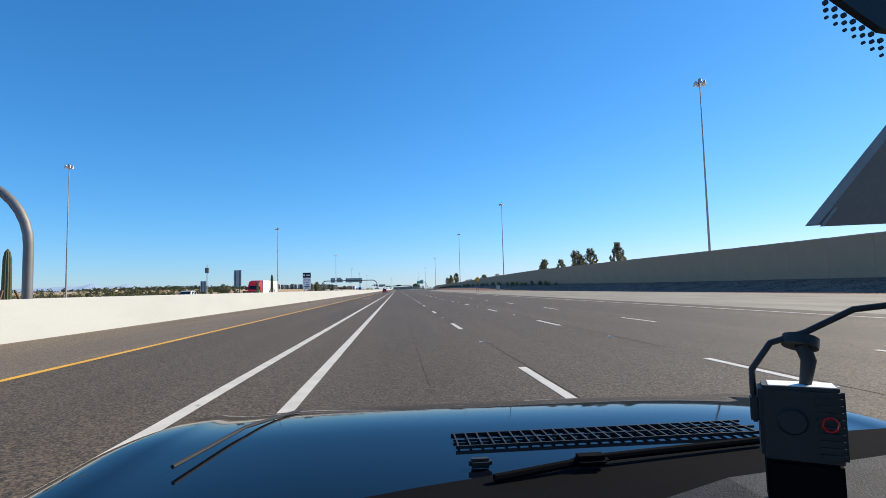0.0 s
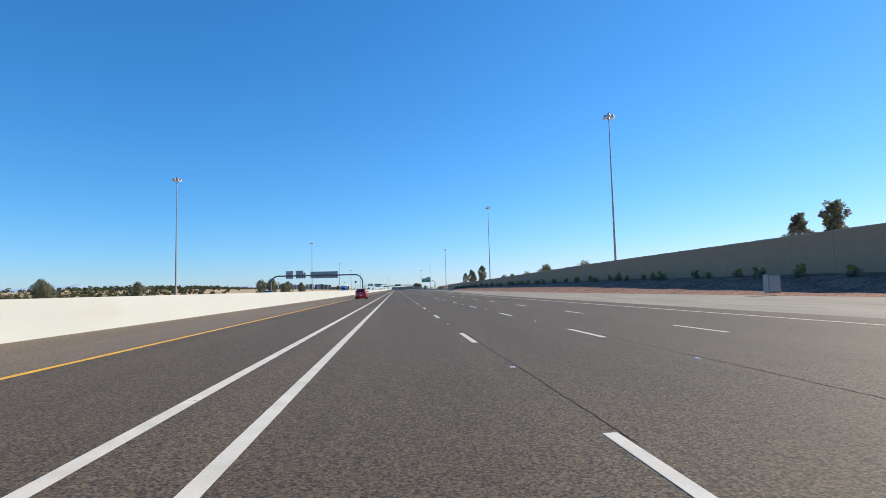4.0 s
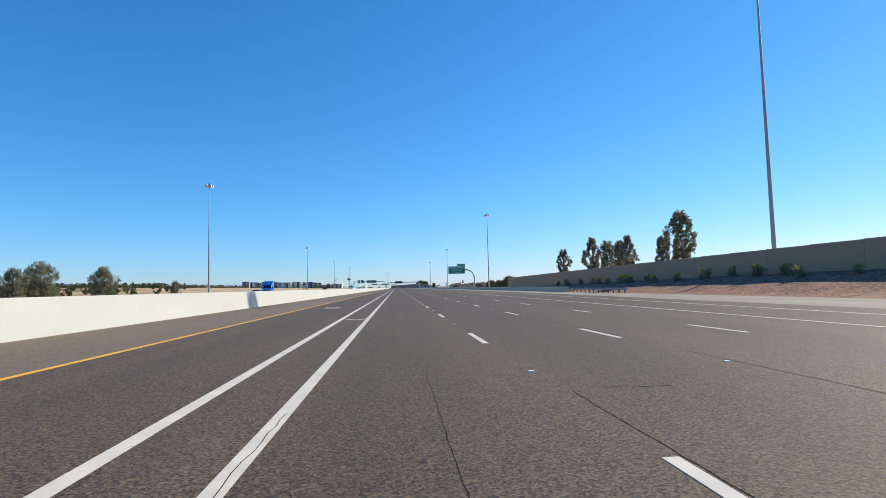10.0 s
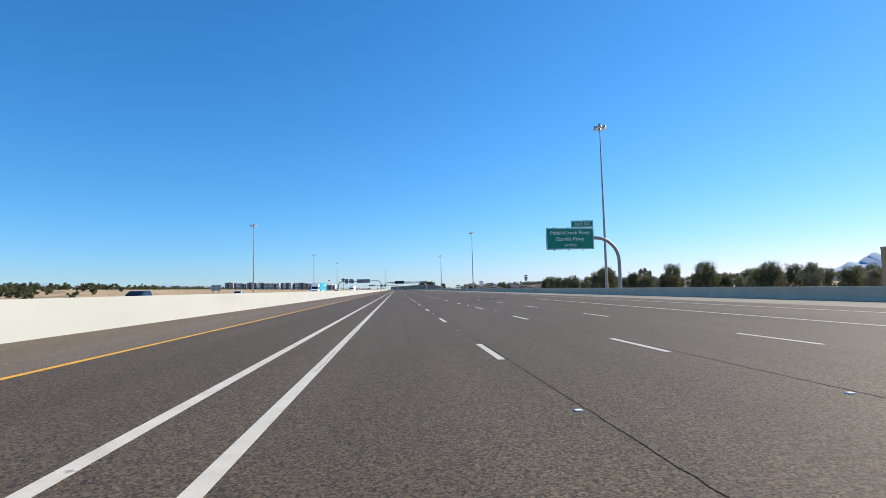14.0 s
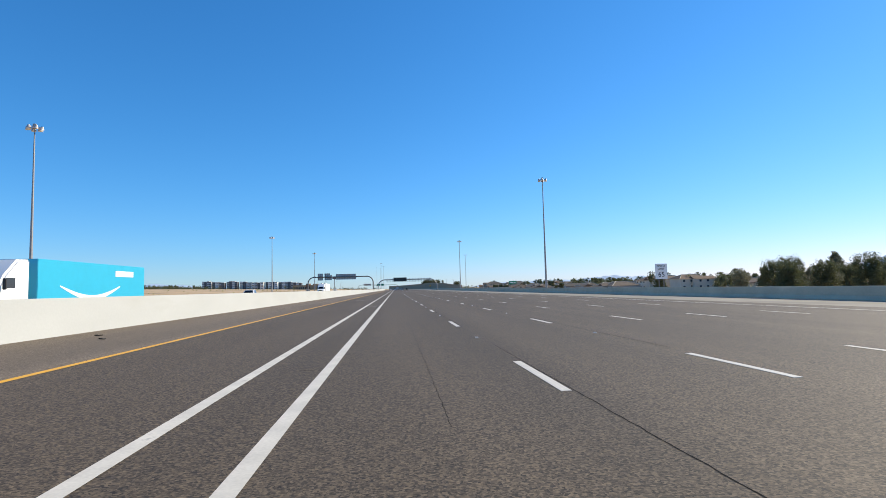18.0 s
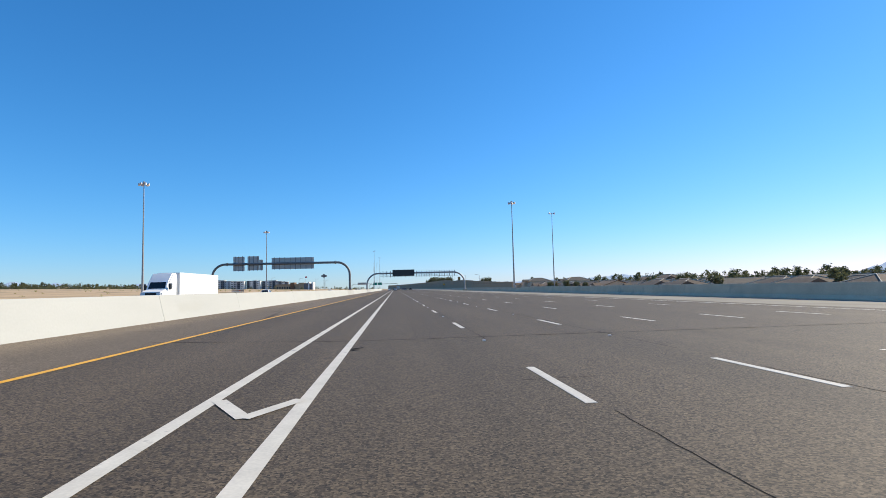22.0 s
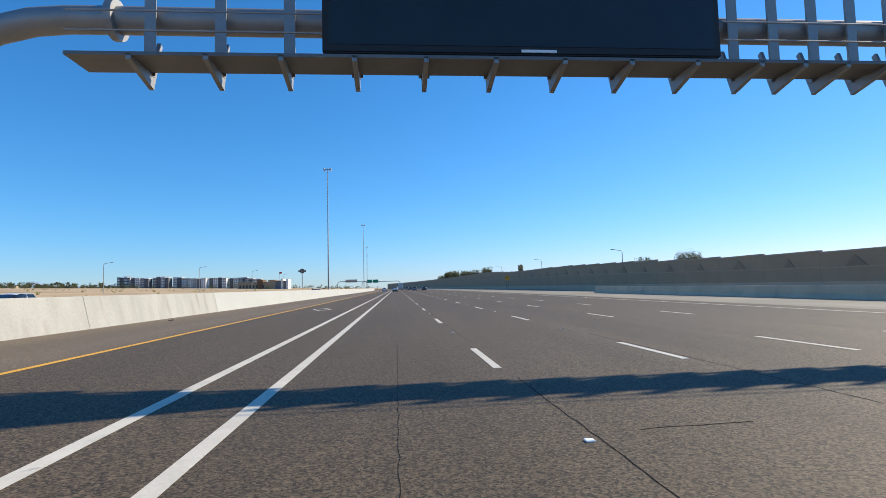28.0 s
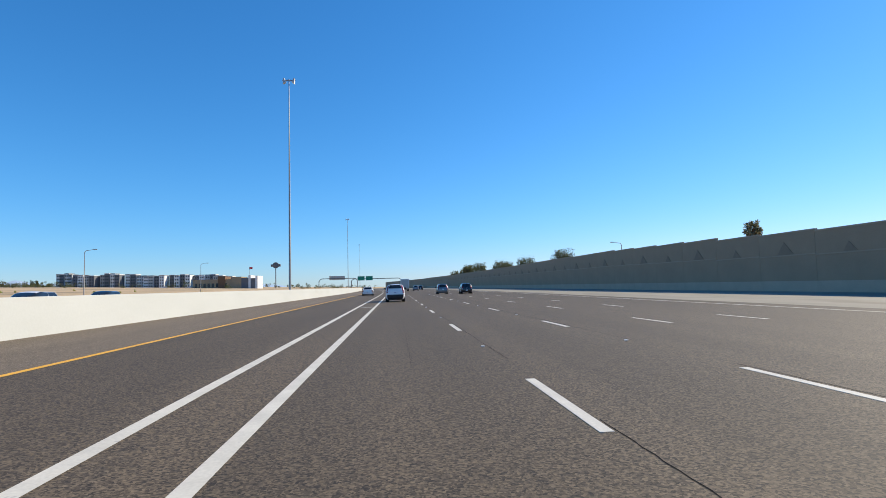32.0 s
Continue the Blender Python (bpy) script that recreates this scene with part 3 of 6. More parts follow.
# ---- masts, gantries and signs ----
def ring_points(cx, cy, z, r, n):
    return [(cx + r * math.cos(2 * math.pi * k / n), cy + r * math.sin(2 * math.pi * k / n), z) for k in range(n + 1)]


def light_mast(height, crossbar=False):
    mast = thing("light_mast", "tall slender galvanised high-mast light with two floodlights" if crossbar else "tall slender galvanised high-mast light with a ring of floodlights", "light mast", "high masts along the freeway")
    part("base_plate", boxes((-0.45, 0.45, -0.45, 0.45, -0.3, 0.12), bevel=0.03), GREY_CONCRETE, mast)
    part("pole", tube(bmesh.new(), [(0, 0, 0), (0, 0, height * 0.5), (0, 0, height)], [0.25, 0.16, 0.08], 10), GALVANISED, mast, smooth=60)
    lamp = bmesh.new()
    bmesh.ops.create_cone(lamp, cap_ends=True, segments=10, radius1=0.34, radius2=0.16, depth=0.55, matrix=Matrix.Translation((0, 0, 0)))
    lamp_me = finish(lamp, "floodlight", LAMP_BODY, 50)
    lens = bmesh.new()
    bmesh.ops.create_cone(lens, cap_ends=True, segments=10, radius1=0.31, radius2=0.31, depth=0.04)
    lens_me = finish(lens, "lens", LAMP_GLASS)
    spots = [(-0.95, 0), (0.95, 0)] if crossbar else [(math.cos(a) * 0.85, math.sin(a) * 0.85) for a in (0.2 + k * math.pi / 3 for k in range(6))]
    if crossbar:
        part("crossbar", boxes((-1.25, 1.25, -0.06, 0.06, height - 0.25, height - 0.1)), GALVANISED, mast)
    else:
        part("lamp_ring", tube(bmesh.new(), ring_points(0, 0, height - 0.35, 0.6, 14), 0.06, 6), GALVANISED, mast)
        part("winch_head", boxes((-0.2, 0.2, -0.2, 0.2, height - 0.6, height + 0.25), bevel=0.05), GALVANISED, mast)
    for x, y in spots:
        f = part("floodlight", lamp_me, None, mast)
        f.matrix_basis = Matrix.Translation((x, y, height - (0.2 if crossbar else 0.45))) @ Matrix.Rotation(0.35 * x, 4, "Y")
        g = part("lens", lens_me, None, f)
        g.location = (0, 0, -0.29)
    return mast


base_mast = light_mast(30.0)
masts = [(67.9, 111.8, 46.2), (-103.9, 179.7, 43.9), (52.6, 263.4, 42.8), (-66.5, 309.2, 37.3), (48.3, 412.2, 42.8), (-57.7, 520.0, 35.2), (42.2, 590.7, 34.2), (-59.1, 716.5, 30.0), (40.0, 764.2, 30.4), (-62.1, 903.7, 29.3), (37.6, 933.6, 28.5), (-55.5, 1004.5, 27.5)]
base_mast.matrix_basis = Matrix.Translation((52.6, 263.4, 0)) @ Matrix.Diagonal((1.25, 1.25, 42.8 / 30.0, 1))
for x, y, z in masts:
    if (x, y) != (52.6, 263.4):
        m = copy_thing(base_mast, Matrix.Translation((x, y, ground_height(x, y) * 0.5)))
        m.scale = (1.2, 1.2, z / 30.0)
base_bar = light_mast(24.0, True)
base_bar.matrix_basis = Matrix.Translation((33.2, 875.6, 0)) @ Matrix.Diagonal((0.55, 0.55, 16.7 / 24.0, 1))
for x, y, z in ((-10.97, 1056.9, 22.1), (-11.0, 1158.0, 24.2), (-17.7, 1304.6, 27.5), (-31.8, 1585.5, 40.0)):
    m = copy_thing(base_bar, Matrix.Translation((x, y, 0)))
    m.scale = (0.55, 0.55, z / 24.0)


def arch(x0, x1, z, r, foot0=0.0, foot1=0.0, n=9):
    """The line of a bent-pipe gantry from one foot to the other."""
    left = [(x0 + r - r * math.cos(a), 0, z - r + r * math.sin(a)) for a in (math.pi / 2 * k / n for k in range(n + 1))]
    right = [(x1 - r + r * math.sin(a), 0, z - r + r * math.cos(a)) for a in (math.pi / 2 * k / n for k in range(n + 1))]
    return [(x0, 0, foot0)] + left + right + [(x1, 0, foot1)]


def sign_back(parent, x0, x1, z0, z1, bars):
    s = part("sign_back", boxes((x0, x1, 0.36, 0.42, z0, z1)), SIGN_BACK, parent, "bare aluminium back of a road sign")
    for k in range(bars):
        x = x0 + (x1 - x0) * (k + 0.5) / bars
        part("stiffener", boxes((x - 0.05, x + 0.05, 0.27, 0.36, z0 - 0.1, z1 + 0.1)), DARK_STEEL, s)
    n = max(3, round((z1 - z0) / 0.32))
    for k in range(n):
        z = z0 + (z1 - z0) * (k + 0.5) / n
        part("rib", boxes((x0, x1, 0.32, 0.36, z - 0.03, z + 0.03)), SIGN_BACK, s)
    return s


def pipe_gantry(x0, x1, y, z, backs, on_barrier=False, thick=0.27):
    g = thing("sign_gantry", "bent-pipe steel sign gantry over the opposite lanes, signs seen from behind", "sign gantry", "gantries", at=Matrix.Translation((0, y, 0)))
    part("pipe", tube(bmesh.new(), arch(x0, x1, z, 3.0, 0.0, 1.44 if on_barrier else 0.0), thick, 14), DARK_STEEL, g, smooth=60)
    for x in (x0 + 3.4, x1 - 3.4):
        part("flange", tube(bmesh.new(), [(x - 0.08, 0, z), (x + 0.08, 0, z)], 0.4, 14), DARK_STEEL, g)
    if on_barrier:
        part("base_plate", boxes((x1 - 0.42, x1 + 0.42, -0.42, 0.42, 1.436, 1.475)), DARK_STEEL, g)
        for k in range(8):
            gusset = part("gusset", prism(bmesh.new(), [(0.25, 1.47), (0.42, 1.47), (0.25, 2.05)], "y", -0.02, 0.02), DARK_STEEL, g)
            gusset.matrix_basis = Matrix.Translation((x1, 0, 0)) @ Matrix.Rotation(math.pi * k / 4, 4, "Z")
    for x in (x0,) if on_barrier else (x0, x1):
        part("footing", tube(bmesh.new(), [(x, 0, -0.3), (x, 0, 0.35)], 0.5, 14), GREY_CONCRETE, g)
    for b in backs:
        sign_back(g, *b)
    return g


pipe_gantry(-58.0, -15.9, 24.7, 6.7, [(-50, -38, 5.9, 8.2, 9)], thick=0.2)
pipe_gantry(-48.5, -12.95, 354.5, 7.6, [(-42.8, -40.0, 6.5, 9.5, 3), (-39.0, -36.1, 6.6, 9.6, 3), (-36.05, -35.2, 6.6, 8.8, 1), (-33.3, -22.7, 6.5, 9.1, 9)])
pipe_gantry(-43.0, -10.96, 896.0, 8.1, [(-38.3, -35.7, 6.5, 9.9, 3), (-35.0, -32.3, 6.6, 9.95, 3), (-32.25, -31.4, 6.6, 9.1, 1), (-29.4, -19.5, 6.75, 9.5, 8)], True)
pipe_gantry(-60.0, -30.0, 1530.0, 9.0, [(-52, -40, 8, 11, 8)])

# message gantry over the lanes
mg = thing("message_gantry", "steel gantry with a walkway and a switched-off electronic message board", "message gantry", "gantries", at=Matrix.Translation((0, 976.5, 0)))
part("pipe", tube(bmesh.new(), arch(-10.96, 27.3, 7.45, 4.4, 1.44, 0.0), 0.3, 16), GALVANISED, mg, smooth=60)
for x in (-5.6, 22.6):
    part("flange", tube(bmesh.new(), [(x - 0.08, 0, 7.45), (x + 0.08, 0, 7.45)], 0.44, 16), GALVANISED, mg)
part("base_plate", boxes((-11.42, -10.5, -0.46, 0.46, 1.435, 1.475)), GALVANISED, mg)
for k in range(8):
    a = math.pi * k / 4
    gusset = part("gusset", prism(bmesh.new(), [(0.28, 1.47), (0.46, 1.47), (0.28, 2.15)], "y", -0.02, 0.02), GALVANISED, mg)
    gusset.matrix_basis = Matrix.Translation((-10.96, 0, 0)) @ Matrix.Rotation(a, 4, "Z")
part("footing", boxes((26.6, 28.0, -0.7, 0.7, -0.2, 0.7), bevel=0.05), GREY_CONCRETE, mg)
bracket = bmesh.new()
box(bracket, -0.06, 0.06, -0.42, -0.30, 6.05, 8.25)
box(bracket, -0.12, 0.12, -0.43, -0.41, 6.05, 8.25)
prism(bracket, [(-1.35, 6.02), (-0.3, 5.78), (-0.3, 6.08), (-1.35, 6.14)], "x", -0.05, 0.05)
prism(bracket, [(-0.3, 5.78), (0.1, 6.9), (0.0, 6.95), (-0.42, 5.8)], "x", -0.04, 0.04)
bracket_me = finish(bracket, "bracket", GALVANISED)
x = -4.7
while x < 23.4:
    b = part("bracket", bracket_me, None, mg)
    b.location = (x, 0, 0)
    x += 1.45 if x < 7.2 else 1.0
part("walkway", boxes((-5.9, 24.3, -1.35, -0.45, 6.10, 6.17)), DARK_STEEL, mg, "grated steel walkway")
for z in (6.6, 7.0):
    part("hand_rail", tube(bmesh.new(), [(-5.9, -1.33, z), (-1.0, -1.33, z)], 0.02, 6), GALVANISED, mg)
    part("hand_rail", tube(bmesh.new(), [(7.5, -1.33, z), (24.3, -1.33, z)], 0.02, 6), GALVANISED, mg)
board = part("message_board", boxes((-1.0, 7.5, -1.25, -0.45, 6.25, 8.72), bevel=0.03), BLACK_TRIM, mg, "black message board casing")
part("display", boxes((-0.86, 7.36, -1.262, -1.245, 6.42, 8.58)), SCREEN, board, "dark switched-off display panel")
part("maker_bar", boxes((3.1, 3.85, -1.266, -1.25, 6.29, 6.35)), SIGN_WHITE, board, "small pale plain bar")


def facing(x, y, z):
    """Stands a flat drawing upright, facing the oncoming lanes."""
    return pose(x, y, z, 90, 0, 0)


# green guide sign
gs = thing("guide_sign", "green freeway guide sign on a curved cantilever pipe", "guide sign", at=Matrix.Translation((0, 557.0, 0)))
part("pipe", tube(bmesh.new(), [(30.6, 0, -0.3), (30.6, 0, 4.6)] + [(30.6 - 3.2 + 3.2 * math.cos(a), 0, 4.6 + 3.2 * math.sin(a)) for a in (math.pi / 2 * k / 8 for k in range(1, 9))] + [(21.0, 0, 7.8)], 0.24, 14), GALVANISED, gs, smooth=60)
panel = part("sign_panel", boxes((20.4, 27.0, -0.42, -0.34, 6.25, 9.15)), SIGN_GREEN, gs, "green panel with white letters")
tab = part("exit_tab", boxes((23.9, 27.0, -0.42, -0.34, 9.2, 10.15)), SIGN_GREEN, gs, "green exit number tab")
for p, (x0, x1, z0, z1) in ((panel, (20.4, 27.0, 6.25, 9.15)), (tab, (23.9, 27.0, 9.2, 10.15))):
    for d in ((x0 + 0.06, x1 - 0.06, z0 + 0.06, z0 + 0.12), (x0 + 0.06, x1 - 0.06, z1 - 0.12, z1 - 0.06), (x0 + 0.06, x0 + 0.12, z0 + 0.13, z1 - 0.13), (x1 - 0.12, x1 - 0.06, z0 + 0.13, z1 - 0.13)):
        part("border", boxes((d[0], d[1], -0.428, -0.42, d[2], d[3])), SIGN_WHITE, p)
lettering("PebbleCreek Pkwy", 0.72, SIGN_WHITE, panel, facing(23.7, -0.424, 8.5))
lettering("Estrella Pkwy", 0.72, SIGN_WHITE, panel, facing(23.7, -0.424, 7.65))
lettering("3/4 MILE", 0.5, SIGN_WHITE, panel, facing(23.7, -0.424, 6.8))
lettering("EXIT 126", 0.52, SIGN_WHITE, tab, facing(25.45, -0.424, 9.67))
for x in (21.5, 23.5, 25.5):
    part("bracket", boxes((x - 0.06, x + 0.06, -0.34, -0.2, 6.1, 9.3)), GALVANISED, gs)


def post_sign(name, label, category, x, y, z0, panels, posts, foot=-0.2):
    s = thing(name, label, category, at=Matrix.Translation((x, y, 0)))
    top = max(p[3] for p in panels)
    for px in posts:
        part("post", boxes((px - 0.05, px + 0.05, 0.03, 0.11, foot, top - 0.1)), DARK_STEEL, s)
    made = []
    for x0, x1, a, b, mat in panels:
        made.append(part("sign_panel", boxes((x0, x1, -0.01, 0.028, a, b), bevel=0.006), mat, s))
    return s, made


def diamond_sign(x, y, z, half):
    s = thing("warning_sign", "yellow diamond merge warning sign on two posts", "warning sign", "merge warning signs", at=Matrix.Translation((x, y, 0)))
    for px in (-0.32, 0.32):
        part("post", boxes((px - 0.045, px + 0.045, 0.03, 0.11, -0.2, z + half * 0.6)), DARK_STEEL, s)
    p = part("sign_panel", prism(bmesh.new(), [(0, z - half), (half, z), (0, z + half), (-half, z)], "y", -0.01, 0.028), SIGN_YELLOW, s)
    h = half
    for a, b in (((-0.86, 0), (0, 0.86)), ((0, 0.86), (0.86, 0)), ((0.86, 0), (0, -0.86)), ((0, -0.86), (-0.86, 0))):
        part("border", tube(bmesh.new(), [(a[0] * h, -0.012, z + a[1] * h), (b[0] * h, -0.012, z + b[1] * h)], 0.02, 4), SIGN_BLACK, p)
    part("arrow", prism(bmesh.new(), [(-0.26 * h, z - 0.42 * h), (-0.12 * h, z - 0.42 * h), (-0.12 * h, z + 0.2 * h), (-0.02 * h, z + 0.2 * h), (-0.19 * h, z + 0.5 * h), (-0.36 * h, z + 0.2 * h), (-0.26 * h, z + 0.2 * h)], "y", -0.018, -0.008), SIGN_BLACK, p, "black arrow")
    part("arrow", prism(bmesh.new(), [(0.12 * h, z - 0.42 * h), (0.26 * h, z - 0.42 * h), (0.26 * h, z - 0.05 * h), (0.16 * h, z + 0.12 * h), (0.3 * h, z + 0.2 * h), (0.06 * h, z + 0.48 * h), (-0.02 * h, z + 0.12 * h), (0.05 * h, z + 0.1 * h), (0.12 * h, z - 0.08 * h)], "y", -0.018, -0.008), SIGN_BLACK, p, "black merging arrow")
    return s


diamond_sign(23.7, 158.5, 3.65, 0.85)
diamond_sign(31.8, 1115.5, 3.35, 0.85)

s, (p,) = post_sign("speed_limit_sign", "white speed limit sign on a post", "speed limit sign", 31.9, 685.8, 0, [(-0.75, 0.75, 1.85, 3.7, SIGN_WHITE)], [-0.3, 0.3], -2.3)
lettering("SPEED", 0.36, SIGN_BLACK, p, facing(0, -0.014, 3.42))
lettering("LIMIT", 0.36, SIGN_BLACK, p, facing(0, -0.014, 3.05))
lettering("65", 0.85, SIGN_BLACK, p, facing(0, -0.014, 2.38))
s, (p,) = post_sign("route_sign", "blue and red route shield with a small tab on a post", "route sign", 34.9, 628.3, 0, [(-0.55, 0.55, 3.15, 3.55, SIGN_BLUE)], [0.0], -2.0)
lettering("EAST", 0.3, SIGN_WHITE, p, facing(0, -0.014, 3.35))
shield = part("shield", prism(bmesh.new(), [(-0.55, 2.9), (-0.4, 3.05), (0, 2.98), (0.4, 3.05), (0.55, 2.9), (0.58, 2.5), (0.35, 2.1), (0, 1.9), (-0.35, 2.1), (-0.58, 2.5)], "y", -0.01, 0.028), SIGN_BLUE, s)
part("shield_top", prism(bmesh.new(), [(-0.53, 2.88), (-0.4, 3.02), (0, 2.96), (0.4, 3.02), (0.53, 2.88), (0.55, 2.75), (-0.55, 2.75)], "y", -0.016, -0.008), SIGN_RED, shield)
lettering("10", 0.6, SIGN_WHITE, shield, facing(0, -0.014, 2.4))
s.scale, s.location.z = (0.74, 1, 1), 0.85

s, (p, q) = post_sign("carpool_sign", "black and white carpool hours sign in the median", "carpool sign", -13.9, 84.8, 0, [(-0.75, 0.75, 1.7, 3.5, SIGN_WHITE), (-0.75, 0.75, 3.52, 4.3, SIGN_BLACK)], [-0.45, 0.45])
lettering("HOV 2+", 0.34, SIGN_BLACK, p, facing(0, -0.014, 3.18))
lettering("ONLY", 0.34, SIGN_BLACK, p, facing(0, -0.014, 2.80))
s.scale = (0.82, 1, 1)
for z, w in ((2.42, 0.4), (2.18, 0.45), (1.93, 0.35)):
    part("text_bar", boxes((-w, w, -0.016, -0.008, z - 0.06, z + 0.06)), SIGN_BLACK, p)
part("lane_symbol", prism(bmesh.new(), [(-0.5, 3.7), (-0.3, 3.91), (-0.5, 4.12), (-0.7, 3.91)], "y", -0.016, -0.008), SIGN_WHITE, q)
part("text_bar", boxes((-0.1, 0.6, -0.016, -0.008, 3.8, 4.0)), SIGN_WHITE, q)
for x, y, z, w, h in ((-25.0, 87.3, 5.0, 1.15, 2.6), (-33.2, 96.0, 3.6, 0.95, 1.8), (-46.6, 630.8, 3.7, 2.4, 1.5)):
    s = thing("road_sign", "grey metal back of a road sign on two posts", "road sign", "signs seen from behind", at=Matrix.Translation((x, y, 0)))
    part("sign_panel", boxes((-w / 2, w / 2, 0.0, 0.05, z - h, z)), SIGN_BACK, s)
    for px in (-w * 0.3, w * 0.3):
        part("post", boxes((px - 0.06, px + 0.06, -0.09, -0.005, -0.3, z - 0.1)), DARK_STEEL, s)
    for k in range(3):
        part("stiffener", boxes((-w / 2, w / 2, -0.05, -0.004, z - h * (k + 0.5) / 3 - 0.04, z - h * (k + 0.5) / 3 + 0.04)), SIGN_BACK, s)

for k in range(4):
    bx, by = -50.0 - 0.4 * k, 939.0 + 3.4 * k
    b = thing("barricade", "low work-site barricade with dark striped boards in the dirt field", "barricade", "barricades in the field", at=Matrix.Translation((bx, by, ground_height(bx, by))))
    for px in (-0.9, 0.9):
        part("post", boxes((px - 0.05, px + 0.05, -0.05, 0.05, -0.3, 2.45)), GALVANISED, b)
    for j, mat in enumerate((SIGN_BACK, SIGN_RED if k == 1 else DARK_STEEL, SIGN_BACK)):
        part("board", boxes((-1.1, 1.1, -0.09, -0.05, 1.55 + 0.32 * j, 1.77 + 0.32 * j)), mat, b)

camera_pole = thing("equipment_pole", "grey pole with a traffic detector cabinet near its top", "equipment pole", at=Matrix.Translation((-47.5, 140.0, 0)))
part("pole", tube(bmesh.new(), [(0, 0, -0.4), (0, 0, 8.6)], [0.14, 0.09], 8), GALVANISED, camera_pole)
part("cabinet", boxes((-0.45, 0.45, -0.35, 0.35, 6.6, 7.9), bevel=0.05), DARK_STEEL, camera_pole)
cab = thing("control_cabinet", "grey roadside control cabinet on the slope", "control cabinet", at=Matrix.Translation((35.0, 186.0, 0.25)))
part("case", boxes((-0.6, 0.6, -0.4, 0.4, 0, 1.7), bevel=0.04), GALVANISED, cab)
part("door", boxes((-0.52, 0.52, -0.43, -0.395, 0.15, 1.6)), SIGN_BACK, cab)

s, (p,) = post_sign("street_name_sign", "small green road name sign behind the roadside barrier", "road sign", 33.6, 776.2, 0, [(-1.1, 1.1, 2.12, 2.86, SIGN_GREEN)], [-0.7, 0.7], -2.4)
part("text_bar", boxes((-0.8, 0.1, -0.016, -0.008, 2.38, 2.58)), SIGN_WHITE, p)
part("text_bar", boxes((0.25, 0.8, -0.016, -0.008, 2.38, 2.58)), SIGN_WHITE, p)


def arm_lamp(x, y, z, side):
    a = thing("street_lamp", "slim grey street lamp with one curved arm", "street lamp", "street lamps beside the side roads", at=Matrix.Translation((x, y, 0)))
    low = ground_height(x, y) - 0.5
    part("pole", tube(bmesh.new(), [(0, 0, low), (0, 0, z - 0.5), (side * 0.25, 0, z - 0.15), (side * 1.8, 0, z + 0.1)], [0.11, 0.08, 0.06, 0.045], 8), GALVANISED, a)
    part("lamp_head", boxes((side * 2.1 - 0.42, side * 2.1 + 0.42, -0.14, 0.14, z + 0.02, z + 0.17), bevel=0.03), GALVANISED, a)
    return a


for x, y, z in ((-79.0, 1119.0, 10.1), (-68.9, 1162.0, 10.4), (-66.0, 1221.0, 10.9), (-66.0, 1290.0, 11.0)):
    arm_lamp(x, y, z, 1)
for x, y, z in ((49.1, 1077.0, 8.4), (50.0, 1145.0, 9.8), (50.0, 1215.0, 10.0)):
    arm_lamp(x, y, z, -1)


# ---- plants ----
def leaf_mesh(name, clumps, per, size, mat, seed):
    """Many small leaf blades gathered in clumps; clumps: (x, y, z, radius)."""
    r = np.random.default_rng(seed)

    def unit(v):
        return v / np.linalg.norm(v, axis=1, keepdims=True)

    c = np.repeat(np.array(clumps, dtype=float), per, axis=0)
    n = len(c)
    centre = c[:, :3] + unit(r.normal(size=(n, 3))) * (c[:, 3] * r.uniform(0.2, 1.0, n))[:, None]
    u, v = unit(r.normal(size=(n, 3))), r.normal(size=(n, 3))
    v = unit(v - u * (u * v).sum(axis=1, keepdims=True))
    s = (size * r.uniform(0.6, 1.3, n))[:, None]
    verts = np.stack([centre - u * s, centre + v * s * 0.45, centre + u * s, centre - v * s * 0.45], axis=1).reshape(-1, 3)
    me = bpy.data.meshes.new(name)
    me.from_pydata(verts, [], np.arange(4 * n).reshape(n, 4))
    me.materials.append(mat)
    return me


